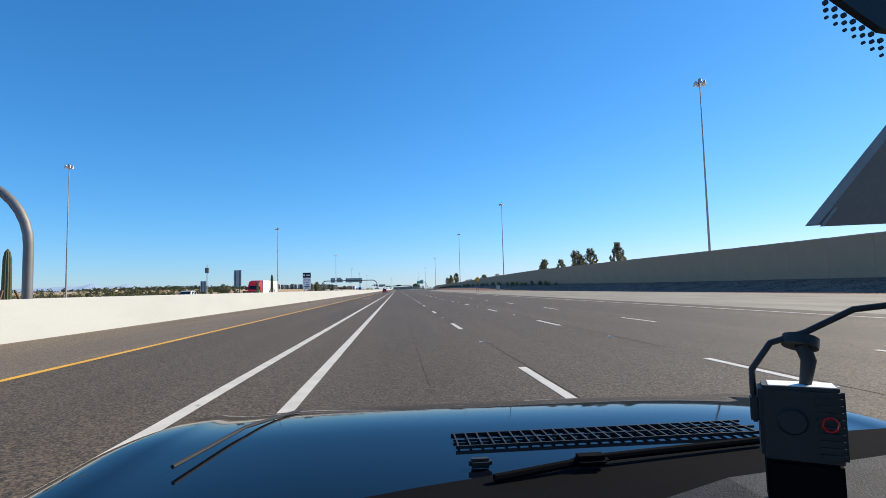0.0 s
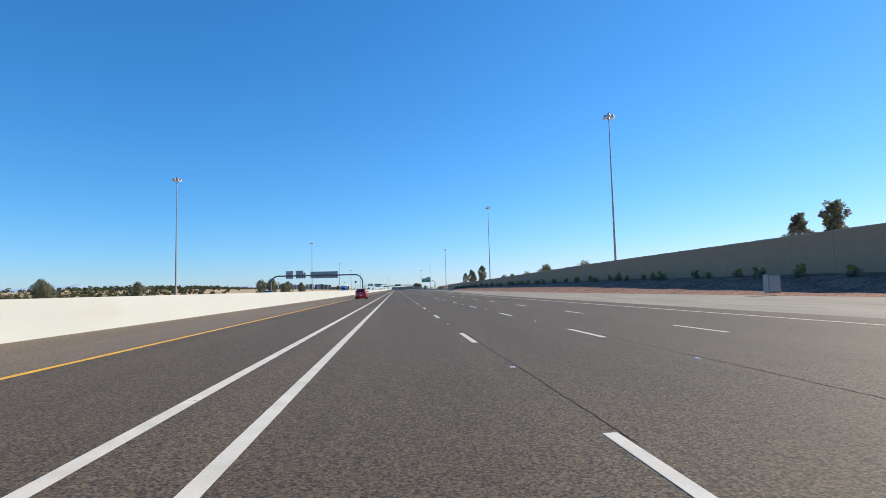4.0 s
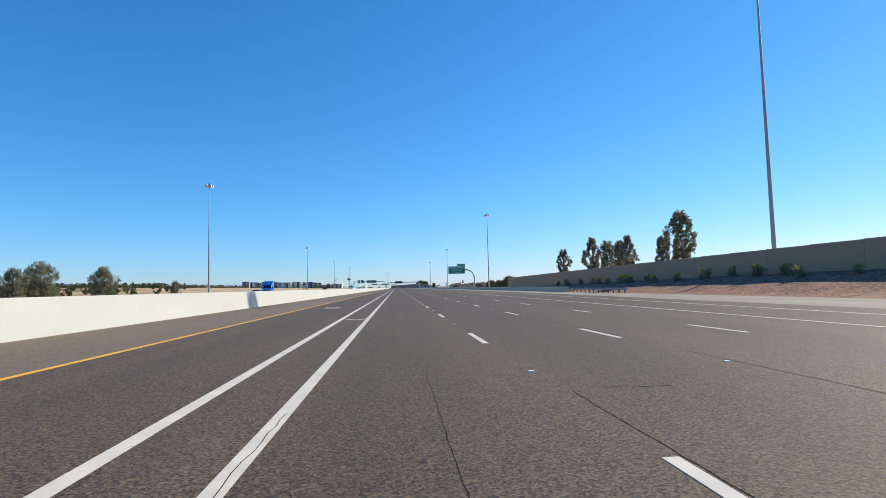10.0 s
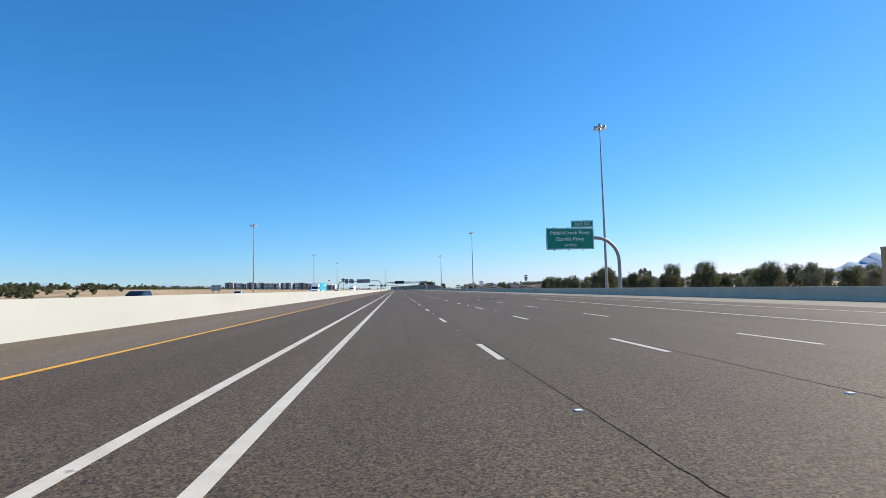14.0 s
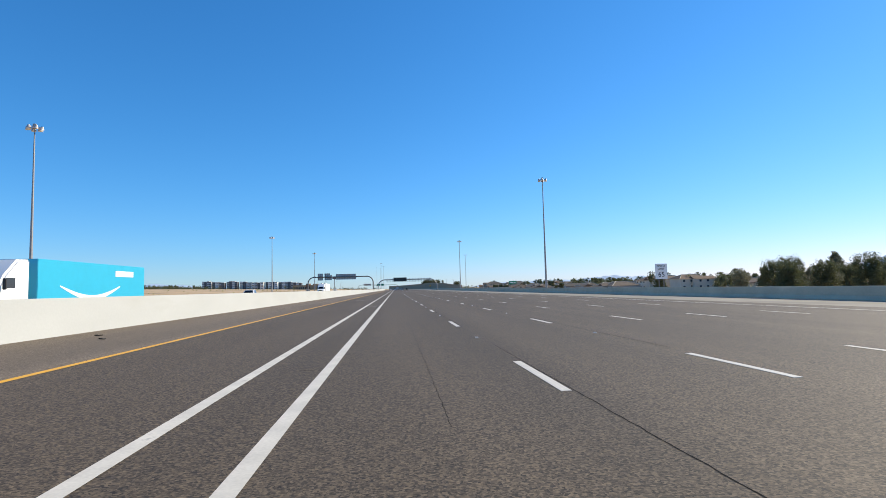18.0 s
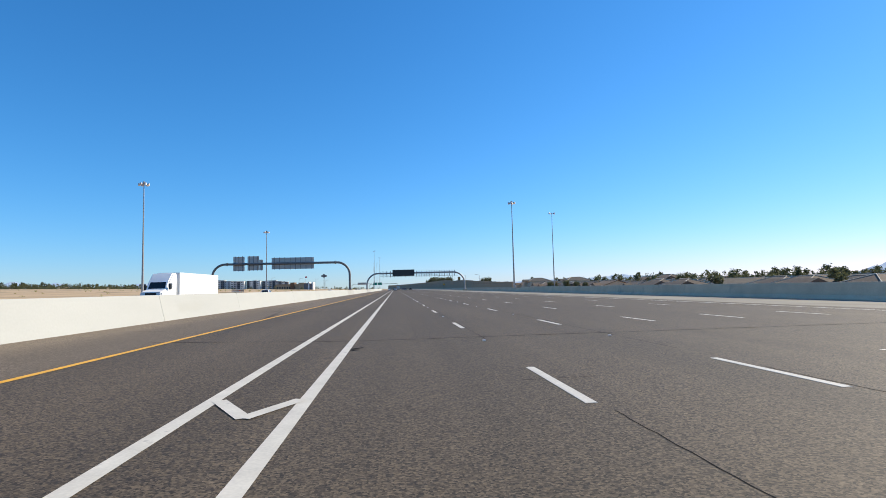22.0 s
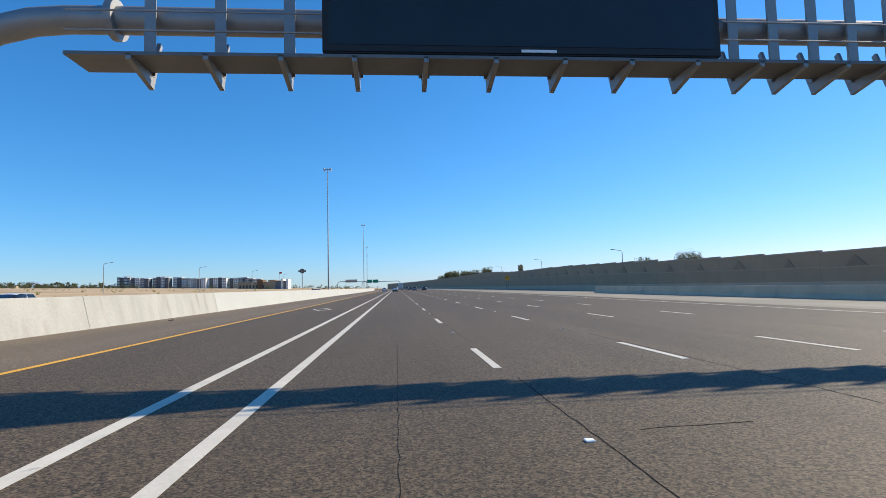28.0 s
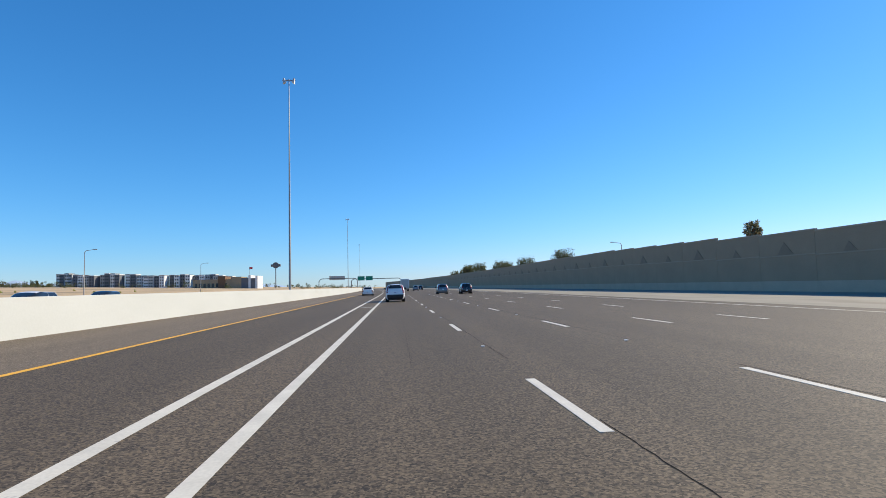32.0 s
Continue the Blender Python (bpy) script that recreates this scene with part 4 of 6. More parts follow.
def tree(height, spread, seed, mat, label, group, slim=1.0, bare=0.24, count=70):
    """Trunk, limbs and a ragged crown of hanging leaf clumps."""
    r = random.Random(seed)
    t = thing("tree", label, "tree", group)
    bm = bmesh.new()
    lean = r.uniform(-0.04, 0.04) * height
    spine = [(lean * f * f, 0.02 * height * math.sin(3 * f + seed), height * 0.9 * f) for f in (0, 0.2, 0.4, 0.6, 0.8, 1.0)]
    tube(bm, [(spine[0][0], spine[0][1], -0.4)] + spine, [0.022 * height, 0.02 * height, 0.016 * height, 0.012 * height, 0.008 * height, 0.005 * height, 0.002 * height], 7)
    clumps = []
    for k in range(count):
        f = bare + (1 - bare) * ((k + r.random()) / count)
        a = k * 2.4 + r.uniform(-0.5, 0.5)
        g = (f - bare) / (1 - bare)
        reach = spread * (0.25 + 0.75 * math.sin(math.pi * min(1.0, 0.12 + 0.86 * g)) ** 0.7) * math.sqrt(r.uniform(0.08, 1.0)) * (0.8 + 0.25 * math.sin(9 * g + seed))
        z0 = height * 0.9 * max(0.12, f - 0.16 * slim)
        end = (lean * f + math.cos(a) * reach, math.sin(a) * reach, height * f * 0.95)
        if k % 3 == 0:
            tube(bm, [(lean * f * f, 0, z0), ((lean * f + end[0]) / 2, end[1] / 2, (z0 + end[2]) / 2 + 0.04 * reach), end], [0.006 * height, 0.004 * height, 0.0015 * height], 5)
        size = spread * r.uniform(0.16, 0.30)
        clumps.append((end[0], end[1], end[2], size))
        clumps.append((end[0] + r.uniform(-0.1, 0.1) * spread, end[1] + r.uniform(-0.1, 0.1) * spread, end[2] - size * r.uniform(0.7, 1.2), size * 0.75))
    part("trunk", bm, BARK, t, smooth=60)
    part("crown", leaf_mesh("crown", clumps, 42, 0.013 * height + 0.05, mat, seed), None, t)
    return t


def plant(source, x, y, z, size, turn):
    c = copy_thing(source, Matrix.Translation((x, y, z)) @ Matrix.Rotation(turn, 4, "Z"))
    c.scale = (size, size, size)
    return c


tall = [tree(10.0, 1.9, s, LEAF, "tall grey-green gum tree with airy drooping crown", "trees behind the noise wall") for s in (3, 8, 12)]
round_tree = [tree(6.5, 2.6, s, LEAF, "rounded grey-green desert tree", "trees beside the freeway", 1.4, 0.2, 90) for s in (21, 26)]
dark_tree = [tree(7.0, 3.1, s, LEAF_DARK, "broad dark green shade tree", "trees beyond the barrier", 1.6, 0.12, 110) for s in (31, 37)]
spots_tall = [(61.0, 144.0, 13.3), (55.2, 149.4, 12.1), (57.6, 169.8, 12.9), (57.7, 165.0, 11.2), (57.7, 185.7, 10.9), (56.4, 202.6, 12.0), (58.0, 211.0, 11.5), (48.0, 433.6, 13.8), (48.3, 441.0, 10.1), (44.9, 448.8, 11.0), (45.5, 453.5, 10.4), (46.5, 462.5, 11.2), (47.4, 474.0, 13.0), (45.8, 491.9, 11.4), (48.0, 1168.0, 9.6), (145.0, 789.0, 12.5), (139.5, 783.1, 11.8), (151.0, 796.0, 11.0)]
for k, (x, y, top) in enumerate(spots_tall):
    src = tall[k % 3]
    size = top / 10.0
    if k < 3:
        src.matrix_basis = Matrix.Translation((x, y, 0)) @ Matrix.Diagonal((size, size, size, 1))
    else:
        plant(src, x, y, ground_height(x, y), size, 1.7 * k)
spots_round = [(52.7, 322.7, 9.1), (53.9, 289.1, 8.4), (54.5, 305.0, 7.4), (52.0, 350.0, 7.4), (51.0, 372.0, 7.2), (50.0, 383.0, 7.0), (-53.2, 451.0, 6.9), (-59.0, 442.6, 7.5), (-61.0, 439.0, 6.4), (-55.4, 416.0, 6.0), (-58.6, 402.0, 8.4), (-62.0, 395.6, 7.6), (-87.0, 280.0, 6.6), (-84.0, 276.0, 5.8), (-79.7, 313.6, 6.2), (-60.0, 500.0, 5.0)]
for k, (x, y, top) in enumerate(spots_round):
    src = round_tree[k % 2]
    size = top / 6.6
    if k < 2:
        src.matrix_basis = Matrix.Translation((x, y, 0)) @ Matrix.Diagonal((size, size, size, 1))
    else:
        plant(src, x, y, ground_height(x, y), size, 2.1 * k)
rt = random.Random(44)
spots_dark = [(62.0, 640.0, 6.5), (66.0, 652.0, 6.2), (58.0, 629.0, 5.6), (70.0, 668.0, 6.0), (75.0, 610.0, 6.4), (82.0, 640.0, 7.0), (64.0, 706.0, 5.2), (61.0, 702.0, 4.2), (72.0, 1012.0, 3.0), (72.0, 987.0, 3.1), (72.0, 1003.0, 2.6), (73.0, 978.0, 2.6), (72.0, 965.0, 2.3)]
spots_dark += [(50, 1464, 15.0), (47, 1440, 14.0), (50, 1420, 14.5), (50, 1354, 12.6), (50, 1338, 11.4), (50, 1303, 11.6), (50, 1257, 11.4), (50, 1052, 6.4), (50, 1069, 6.3), (50, 1500, 13.0), (48, 1530, 13.0)]
for k, (x, y, top) in enumerate(spots_dark):
    src = dark_tree[k % 2]
    size = (top - ground_height(x, y)) / 7.0
    if k < 2:
        src.matrix_basis = Matrix.Translation((x, y, ground_height(x, y))) @ Matrix.Diagonal((size, size, size, 1))
    else:
        plant(src, x, y, ground_height(x, y), size, 1.3 * k)

for k in range(84):
    x, y = 70 + rt.uniform(0, 36), 552 + 2.2 * k + rt.uniform(-2, 2)
    src = (dark_tree + round_tree)[rt.randint(0, 3)]
    plant(src, x, y, ground_height(x, y), rt.uniform(0.66, 1.0), 1.1 * k)
for k in range(40):
    x, y = rt.choice((88, 107, 126, 146, 168)) + rt.uniform(-2, 2), 790 + 7.6 * k + rt.uniform(-3, 3)
    plant((dark_tree + round_tree)[rt.randint(0, 3)], x, y, ground_height(x, y), rt.uniform(0.45, 0.85), 1.1 * k)


def shrub(seed):
    r = random.Random(seed)
    s = thing("shrub", "round shrub with yellow-green sunlit tips on the gravel slope", "shrub", "shrubs on the slope")
    low = [(r.uniform(-0.7, 0.7), r.uniform(-0.7, 0.7), r.uniform(0.05, 0.95), r.uniform(0.35, 0.6)) for _ in range(12)]
    high = [(r.uniform(-0.6, 0.6), r.uniform(-0.6, 0.6), r.uniform(1.1, 1.6), r.uniform(0.25, 0.4)) for _ in range(6)]
    stems = bmesh.new()
    for k in range(6):
        a = k * 1.05
        tube(stems, [(0, 0, -0.3), (0.3 * math.cos(a), 0.3 * math.sin(a), 0.6), (0.55 * math.cos(a), 0.55 * math.sin(a), 1.3)], [0.05, 0.035, 0.015], 5)
    part("stem", stems, BARK, s)
    part("leaves", leaf_mesh("leaves", low, 30, 0.14, LEAF, seed), None, s)
    # upper clumps take a yellower leaf colour to paint sun on the tips
    part("young_leaves", leaf_mesh("young_leaves", high, 40, 0.12, LEAF_LIME, seed + 1), None, s, "yellow-green top leaves, coloured as sunlit tips")
    return s


shrubs = [shrub(s) for s in (51, 57, 63)]
k = 0
y = 150.0
while y < 470:
    x = wall_x(y) - rt.uniform(1.6, 3.4)
    f = (x - bank_foot(y)) / (wall_x(y) - bank_foot(y))
    z = bank_top(y) * f * f * (3 - 2 * f) - 0.1
    size = rt.uniform(0.55, 0.9)
    if k < 3:
        shrubs[k].matrix_basis = Matrix.Translation((x, y, z)) @ Matrix.Diagonal((size, size, size, 1))
    else:
        plant(shrubs[k % 3], x, y, z, size, k * 0.9)
    k += 1
    y += rt.uniform(3.6, 6.6)


def saguaro(x, y, height):
    c = thing("saguaro_cactus", "young saguaro cactus propped with timber stakes in the median", "cactus", "cacti in the median", at=Matrix.Translation((x, y, -0.1)))
    bm = bmesh.new()
    rows = []
    for f in (0, 0.15, 0.4, 0.7, 0.88, 0.96, 1.0):
        r = 0.19 * (1 - 0.25 * f) * (1.0 if f < 0.85 else math.sqrt(max(0.02, 1 - ((f - 0.85) / 0.15) ** 2)))
        rows.append([bm.verts.new(((r * (1 + 0.10 * (k % 2 * 2 - 1))) * math.cos(math.pi * k / 12), (r * (1 + 0.10 * (k % 2 * 2 - 1))) * math.sin(math.pi * k / 12), height * f)) for k in range(24)])
    for a, b in zip(rows, rows[1:]):
        for k in range(24):
            bm.faces.new((a[k], a[(k + 1) % 24], b[(k + 1) % 24], b[k]))
    bm.faces.new(rows[-1])
    part("stem", bm, CACTUS, c)
    for k in range(3):
        a = 0.6 + k * 2.1
        part("stake", tube(bmesh.new(), [(1.1 * math.cos(a), 1.1 * math.sin(a), 0), (0.26 * math.cos(a), 0.26 * math.sin(a), 1.9)], 0.05, 4), TIMBER, c)


for x, y, h in ((-16.0, 23.6, 3.6), (-16.0, 63.6, 2.8), (-16.0, 70.8, 3.8)):
    saguaro(x, y, h)

# far tree lines, as one mass of leaves
clumps = []
for y0, y1, xa, xb, n in ((60, 500, -330, -160, 150), (400, 900, -560, -330, 330), (900, 1750, -560, -340, 950), (1000, 1750, 330, 520, 200), (1500, 2300, -480, -40, 160), (1500, 2300, 30, 400, 130), (640, 1130, 145, 260, 90), (660, 1250, 260, 460, 300), (1400, 2500, -1100, -420, 520)):
    for _ in range(n):
        x, y, h = rt.uniform(xa, xb), rt.uniform(y0, y1), rt.uniform(2.5, 7.5)
        for _ in range(4):
            clumps.append((x + rt.uniform(-2.5, 2.5), y + rt.uniform(-2.5, 2.5), rt.uniform(0.1, 0.85) * h - 0.5 + ground_height(x, y), rt.uniform(1.2, 2.3)))
far_trees = tagged(new("distant_trees", leaf_mesh("distant_trees", clumps, 32, 0.42, LEAF_DARK, 91)), "dark green line of distant trees and bushes", "trees", kind="stuff")
clumps = []
for _ in range(250):
    x, y, h = rt.uniform(88, 330), rt.uniform(745, 1150), rt.uniform(5.2, 8.2)
    for j in range(5):
        clumps.append((x + rt.uniform(-1.6, 1.6), y + rt.uniform(-1.6, 1.6), h * (0.30 + 0.13 * j) + ground_height(x, y), rt.uniform(0.9, 1.7)))
estate_trees = tagged(new("estate_trees", leaf_mesh("estate_trees", clumps, 70, 0.42, LEAF_DARK, 94)), "dark green garden trees between the houses", "trees", kind="stuff")
clumps = []
for x0, x1, y0, y1, n in ((-640, -390, 1000, 1900, 300), (-500, -300, 760, 1250, 170), (-330, -230, 640, 1000, 36), (-700, -480, 1500, 2300, 120)):
    for _ in range(n):
        x, y, h, w = rt.uniform(x0, x1), rt.uniform(y0, y1), rt.uniform(4.0, 8.0), rt.uniform(1.2, 3.0)
        for j in range(7):
            clumps.append((x + rt.uniform(-w, w), y + rt.uniform(-w, w), h * rt.uniform(0.12, 0.9) + ground_height(x, y), rt.uniform(1.1, 2.0)))
for _ in range(420):
    x, y, h = rt.uniform(-1500, -600), rt.uniform(1300, 2500), rt.uniform(6.0, 12.0)
    for j in range(6):
        clumps.append((x + rt.uniform(-5, 5), y + rt.uniform(-4, 4), h * rt.uniform(0.1, 0.9) + ground_height(x, y), rt.uniform(1.8, 3.2)))
field_trees = tagged(new("field_trees", leaf_mesh("field_trees", clumps, 30, 0.85, LEAF_DARK, 93)), "dark green trees along the far edge of the field", "trees", kind="stuff")
clumps = []
for _ in range(420):
    x, y = rt.uniform(-230, -55), rt.uniform(60, 1300)
    clumps.append((x, y, ground_height(x, y) + 0.2, rt.uniform(0.3, 0.8)))
scrub = tagged(new("desert_scrub", leaf_mesh("desert_scrub", clumps, 16, 0.25, LEAF_LIME, 92)), "scattered low dry desert scrub", "scrub", kind="stuff")


# ---- vehicles ----
def patch(corners, inset, out):
    """A thin plate laid just outside a four-cornered face; inset: fractions left, right, bottom, top."""
    a, b, c, d = (Vector(p) for p in corners)
    n = (b - a).cross(d - a).normalized() * out
    l, r, lo, hi = inset

    def at(u, v):
        return a * (1 - u) * (1 - v) + b * u * (1 - v) + c * u * v + d * (1 - u) * v
    bm = bmesh.new()
    us, vs = (l, (l + 1 - r) / 2, 1 - r), (lo, (lo + 1 - hi) / 2, 1 - hi)
    g = [[bm.verts.new(at(u, v) + n) for u in us] for v in vs]
    for i in range(2):
        for j in range(2):
            bm.faces.new((g[i][j], g[i][j + 1], g[i + 1][j + 1], g[i + 1][j]))
    return bm


def wheel_parts(car, x, y, r, width, side, rim_mat):
    t = bmesh.new()
    tube(t, [(x - side * width, y, r), (x - side * width * 0.15, y, r), (x, y, r)], [r * 0.97, r, r * 0.93], 22)
    tyre = part("tyre", t, TYRE, car, smooth=40)
    rim = part("rim", tube(bmesh.new(), [(x - side * 0.05, y, r), (x + side * 0.004, y, r)], [r * 0.68, r * 0.66], 22), rim_mat, tyre)
    spokes = bmesh.new()
    for k in range(6):
        a = k * math.pi / 3 + 0.5
        ca, sa = math.cos(a), math.sin(a)
        prism(spokes, [(y + ca * 0.34 * r - sa * 0.07 * r, r + sa * 0.34 * r + ca * 0.07 * r), (y + ca * 0.58 * r - sa * 0.02 * r, r + sa * 0.58 * r + ca * 0.02 * r), (y + ca * 0.58 * r + sa * 0.13 * r * 0.3, r + sa * 0.58 * r - ca * 0.13 * r * 0.3), (y + ca * 0.3 * r + sa * 0.02 * r, r + sa * 0.3 * r - ca * 0.02 * r)], "x", x + side * 0.004, x + side * 0.012)
    part("spoke_gaps", spokes, BLACK_TRIM, tyre, "dark gaps between spokes")
    return tyre


def spline(p, t):
    """A point at t on a smooth curve through the rows of p."""
    n = len(p)
    k = min(int(t), n - 2)
    f = t - k
    a, b, c, d = p[max(k - 1, 0)], p[k], p[k + 1], p[min(k + 2, n - 1)]
    return 0.5 * (2 * b + (c - a) * f + (2 * a - 5 * b + 4 * c - d) * f * f + (3 * b - a - 3 * c + d) * f ** 3)


def car(label, category, at, paint, L, W, H, belt, bonnet, cabin, roof, wheels, clear=0.2, lower=None, group="", tail_high=False, rails=False, spoiler=False):
    """A rounded hatchback or crossover. cabin: rear and front y at the belt; roof: rear and front y at the roof. Tail at y = 0, nose at y = L."""
    c = thing("car", label, category, group, at=at)
    hw, r = W / 2, wheels[2]
    share = np.array((0.84, 0.975, 1.0, 0.95, 0.81, 0.64, 0.0)) * hw
    zs = np.array((clear, clear + 0.2, (belt + clear) * 0.56, belt, belt + (H - belt) * 0.70, H - 0.045, H))
    flat = np.array((0.90, 0.985, 1.0, 0.95, 0.80, 0.45, 0.0)) * hw

    def on_bonnet(y, z, width, droop=0.0):
        z4 = np.array((clear, clear + 0.2, (z + clear) * 0.56, z - 0.07, z - 0.01, z + 0.02, z + 0.03))
        return np.stack((flat * width, np.array((y, y, y, y, y, y + droop, y + droop)), z4), 1)

    def cabin_ring(lo_y, hi_y, width):
        f = np.clip((zs - belt) / (H - belt), 0, 1)
        return np.stack((share * width, lo_y + (hi_y - lo_y) * f, zs), 1)
    tail = cabin_ring(cabin[0], roof[0], 0.86)
    tail[0:3, 1] = (0.10, 0.02, 0.015)
    net = np.array([tail, cabin_ring(0.28, roof[0] + 0.22, 0.99), cabin_ring(wheels[0] + 0.25, roof[0] + 0.75, 1.0), cabin_ring((cabin[0] + cabin[1]) / 2 + 0.1, (roof[0] + roof[1]) / 2 + 0.15, 1.0), cabin_ring(cabin[1] - 0.55, roof[1], 1.0),
                    on_bonnet(cabin[1] + 0.06, belt + 0.01, 1.0, 0.18), on_bonnet((cabin[1] + L) / 2, (belt + bonnet) / 2 + 0.02, 0.985), on_bonnet(L - 0.32, bonnet - 0.04, 0.92), on_bonnet(L, bonnet * 0.74, 0.74)])
    rows, cols = len(net) - 1, 6

    def skin(a, b, out=0.0):
        def p(a, b):
            return spline([spline(net[i], b) for i in range(len(net))], a)
        q = p(a, b)
        if out:
            e = 0.02
            u, v = p(min(a + e, rows), b) - p(max(a - e, 0), b), p(a, min(b + e, cols)) - p(a, max(b - e, 0))
            n = np.cross(v, u)
            n /= max(1e-9, np.linalg.norm(n))
            q = q + n * out * (1 if n[0] * 1.0 + n[2] * 0.2 >= 0 else -1)
        return q

    def sheet(a0, a1, b0, b1, na, nb, out, sides=(1, -1)):
        bm = bmesh.new()
        for s in sides:
            g = []
            for i in range(na + 1):
                line = []
                for j in range(nb + 1):
                    q = skin(a0 + (a1 - a0) * i / na, b0 + (b1 - b0) * j / nb, out)
                    line.append(bm.verts.new((q[0] * s, q[1], q[2])))
                g.append(line)
            for i in range(na):
                for j in range(nb):
                    quad = (g[i][j], g[i + 1][j], g[i + 1][j + 1], g[i][j + 1])
                    bm.faces.new(quad if s > 0 else quad[::-1])
        bmesh.ops.remove_doubles(bm, verts=bm.verts, dist=0.0005)
        return bm

    def back(b0, b1, x0, x1, nb, out, sides=(1,)):
        """A sheet across the tail, between shares x0 and x1 of its half width."""
        bm = bmesh.new()
        for s in sides:
            g = []
            for j in range(nb + 1):
                q = skin(0, b0 + (b1 - b0) * j / nb)
                line = []
                for k in range(9):
                    f = (x0 + (x1 - x0) * k / 8) * s
                    bulge = 0.10 * (1 - min(1, abs(f)) ** 2.6)
                    line.append(bm.verts.new((q[0] * f, q[1] - bulge - out, q[2] + out * 0.3)))
                g.append(line)
            for j in range(nb):
                for k in range(8):
                    quad = (g[j][k], g[j][k + 1], g[j + 1][k + 1], g[j + 1][k])
                    bm.faces.new(quad if s > 0 else quad[::-1])
        return bm

    body = sheet(0, rows, 0, cols, 34, 18, 0.0)
    hull = part("body", body, paint, c, smooth=50)
    part("tailgate", back(0, 5.98, -1, 1, 18, 0.0), paint, c, smooth=50)
    nose = bmesh.new()
    ring = [net[-1][j] for j in range(7)]
    nose.faces.new([nose.verts.new(tuple(q)) for q in ring] + [nose.verts.new((-q[0], q[1], q[2])) for q in ring[-2::-1]])
    part("nose_panel", nose, BLACK_TRIM, c, "dark grille")
    part("rear_window", back(3.25, 4.86, -0.84, 0.84, 6, 0.012), CAR_GLASS, c, "dark tinted rear window", smooth=60)
    part("windscreen", sheet(4.12, 4.93, 4.75, 6, 6, 6, 0.010), CAR_GLASS, c, "dark windscreen", smooth=60)
    for s in (1, -1):
        part("side_window", sheet(0.95, 2.62, 3.14, 4.78, 8, 5, 0.009, (s,)), CAR_GLASS, c, "dark rear side window", smooth=60)
        part("side_window", sheet(2.72, 4.55, 3.14, 4.78, 8, 5, 0.009, (s,)), CAR_GLASS, c, "dark front side window", smooth=60)
        lamp = sheet(0, 0.42, 2.15, 3.35 if not tail_high else 4.2, 3, 4, 0.010, (s,))
        corner = back(2.15, 3.35 if not tail_high else 4.2, 0.80 if not tail_high else 0.88, 1.0, 4, 0.012, (s,))
        for f in list(corner.faces):
            lamp.faces.new([lamp.verts.new(tuple(w.co)) for w in f.verts])
        corner.free()
        lens = part("tail_lamp", lamp, TAIL_RED, c, "red tail lamp", smooth=60)
        part("reverse_lamp", back(2.40, 2.66, 0.88, 0.95, 2, 0.018, (s,)), LAMP_GLASS, lens, "pale reversing lens")
        part("head_lamp", sheet(7.15, 7.85, 2.3, 3.3, 3, 3, 0.010, (s,)), LAMP_GLASS, c, "clear head lamp")
        for y in wheels[:2]:
            well = bmesh.new()
            tube(well, [(s * (hw - 0.3), y, r), (s * (hw + 0.004), y, r)], r * 1.13, 28)
            part("wheel_arch", well, BLACK_TRIM, c)
            wheel_parts(c, s * (hw + 0.012), y, r, 0.2, s, ALLOY)
        part("mirror", boxes((s * (hw + 0.08) - 0.10, s * (hw + 0.08) + 0.10, cabin[1] - 0.72, cabin[1] - 0.58, belt + 0.02, belt + 0.18), bevel=0.03), BLACK_TRIM, c, "black door mirror", smooth=50)
        for a in (1.75, 3.3):
            q = skin(a, 2.72, 0.012)
            part("door_handle", boxes((s * q[0] - 0.02, s * q[0] + 0.02, q[1] - 0.09, q[1] + 0.09, q[2] - 0.02, q[2] + 0.02), bevel=0.01), ALLOY, c, "chrome door handle")
        for a in (0.98, 2.66, 4.62):
            line = [skin(a, 0.35 + 2.7 * k / 8, 0.002) for k in range(9)]
            part("door_gap", tube(bmesh.new(), [(s * q[0], q[1], q[2]) for q in line], 0.006, 4), BLACK_TRIM, c)
        if rails:
            part("roof_rail", tube(bmesh.new(), [(s * hw * 0.62, roof[0] + 0.2, H + 0.01), (s * hw * 0.62, roof[0] + 0.4, H + 0.05), (s * hw * 0.62, roof[1] - 0.4, H + 0.05), (s * hw * 0.62, roof[1] - 0.2, H)], 0.022, 6), BLACK_TRIM, c)
    if spoiler:
        for b in (0.45, 1.55):
            q = skin(0, b)
            part("bumper_crease", tube(bmesh.new(), [(q[0] * f, q[1] - 0.10 * (1 - abs(f) ** 2.6) - 0.002, q[2]) for f in (-0.95, -0.7, -0.4, 0, 0.4, 0.7, 0.95)], 0.007, 5), BLACK_TRIM if b > 1 else paint, c)
    if lower:
        part("rear_skirt", back(0.0, 1.75, -1, 1, 4, 0.014), lower, c, "dark lower bumper")
    part("floor_pan", boxes((-hw * 0.86, hw * 0.86, 0.2, L - 0.3, clear - 0.05, clear + 0.05)), BLACK_TRIM, c)
    z = clear + 0.36 if not tail_high else belt * 0.78
    plate = part("number_plate", boxes((-0.15, 0.15, -0.128, -0.06, z - 0.075, z + 0.075)), SIGN_WHITE, c, "white plate with a plain bar")
    part("plate_bar", boxes((-0.10, 0.10, -0.132, -0.127, z - 0.028, z + 0.028)), SIGN_BLUE, plate)
    part("badge", tube(bmesh.new(), [(0, -0.112, belt * 0.88), (0, 0.0, belt * 0.88)], 0.045, 16), ALLOY, c, "round chrome badge")
    q0, q1 = skin(0, 3.3), skin(0, 4.0)
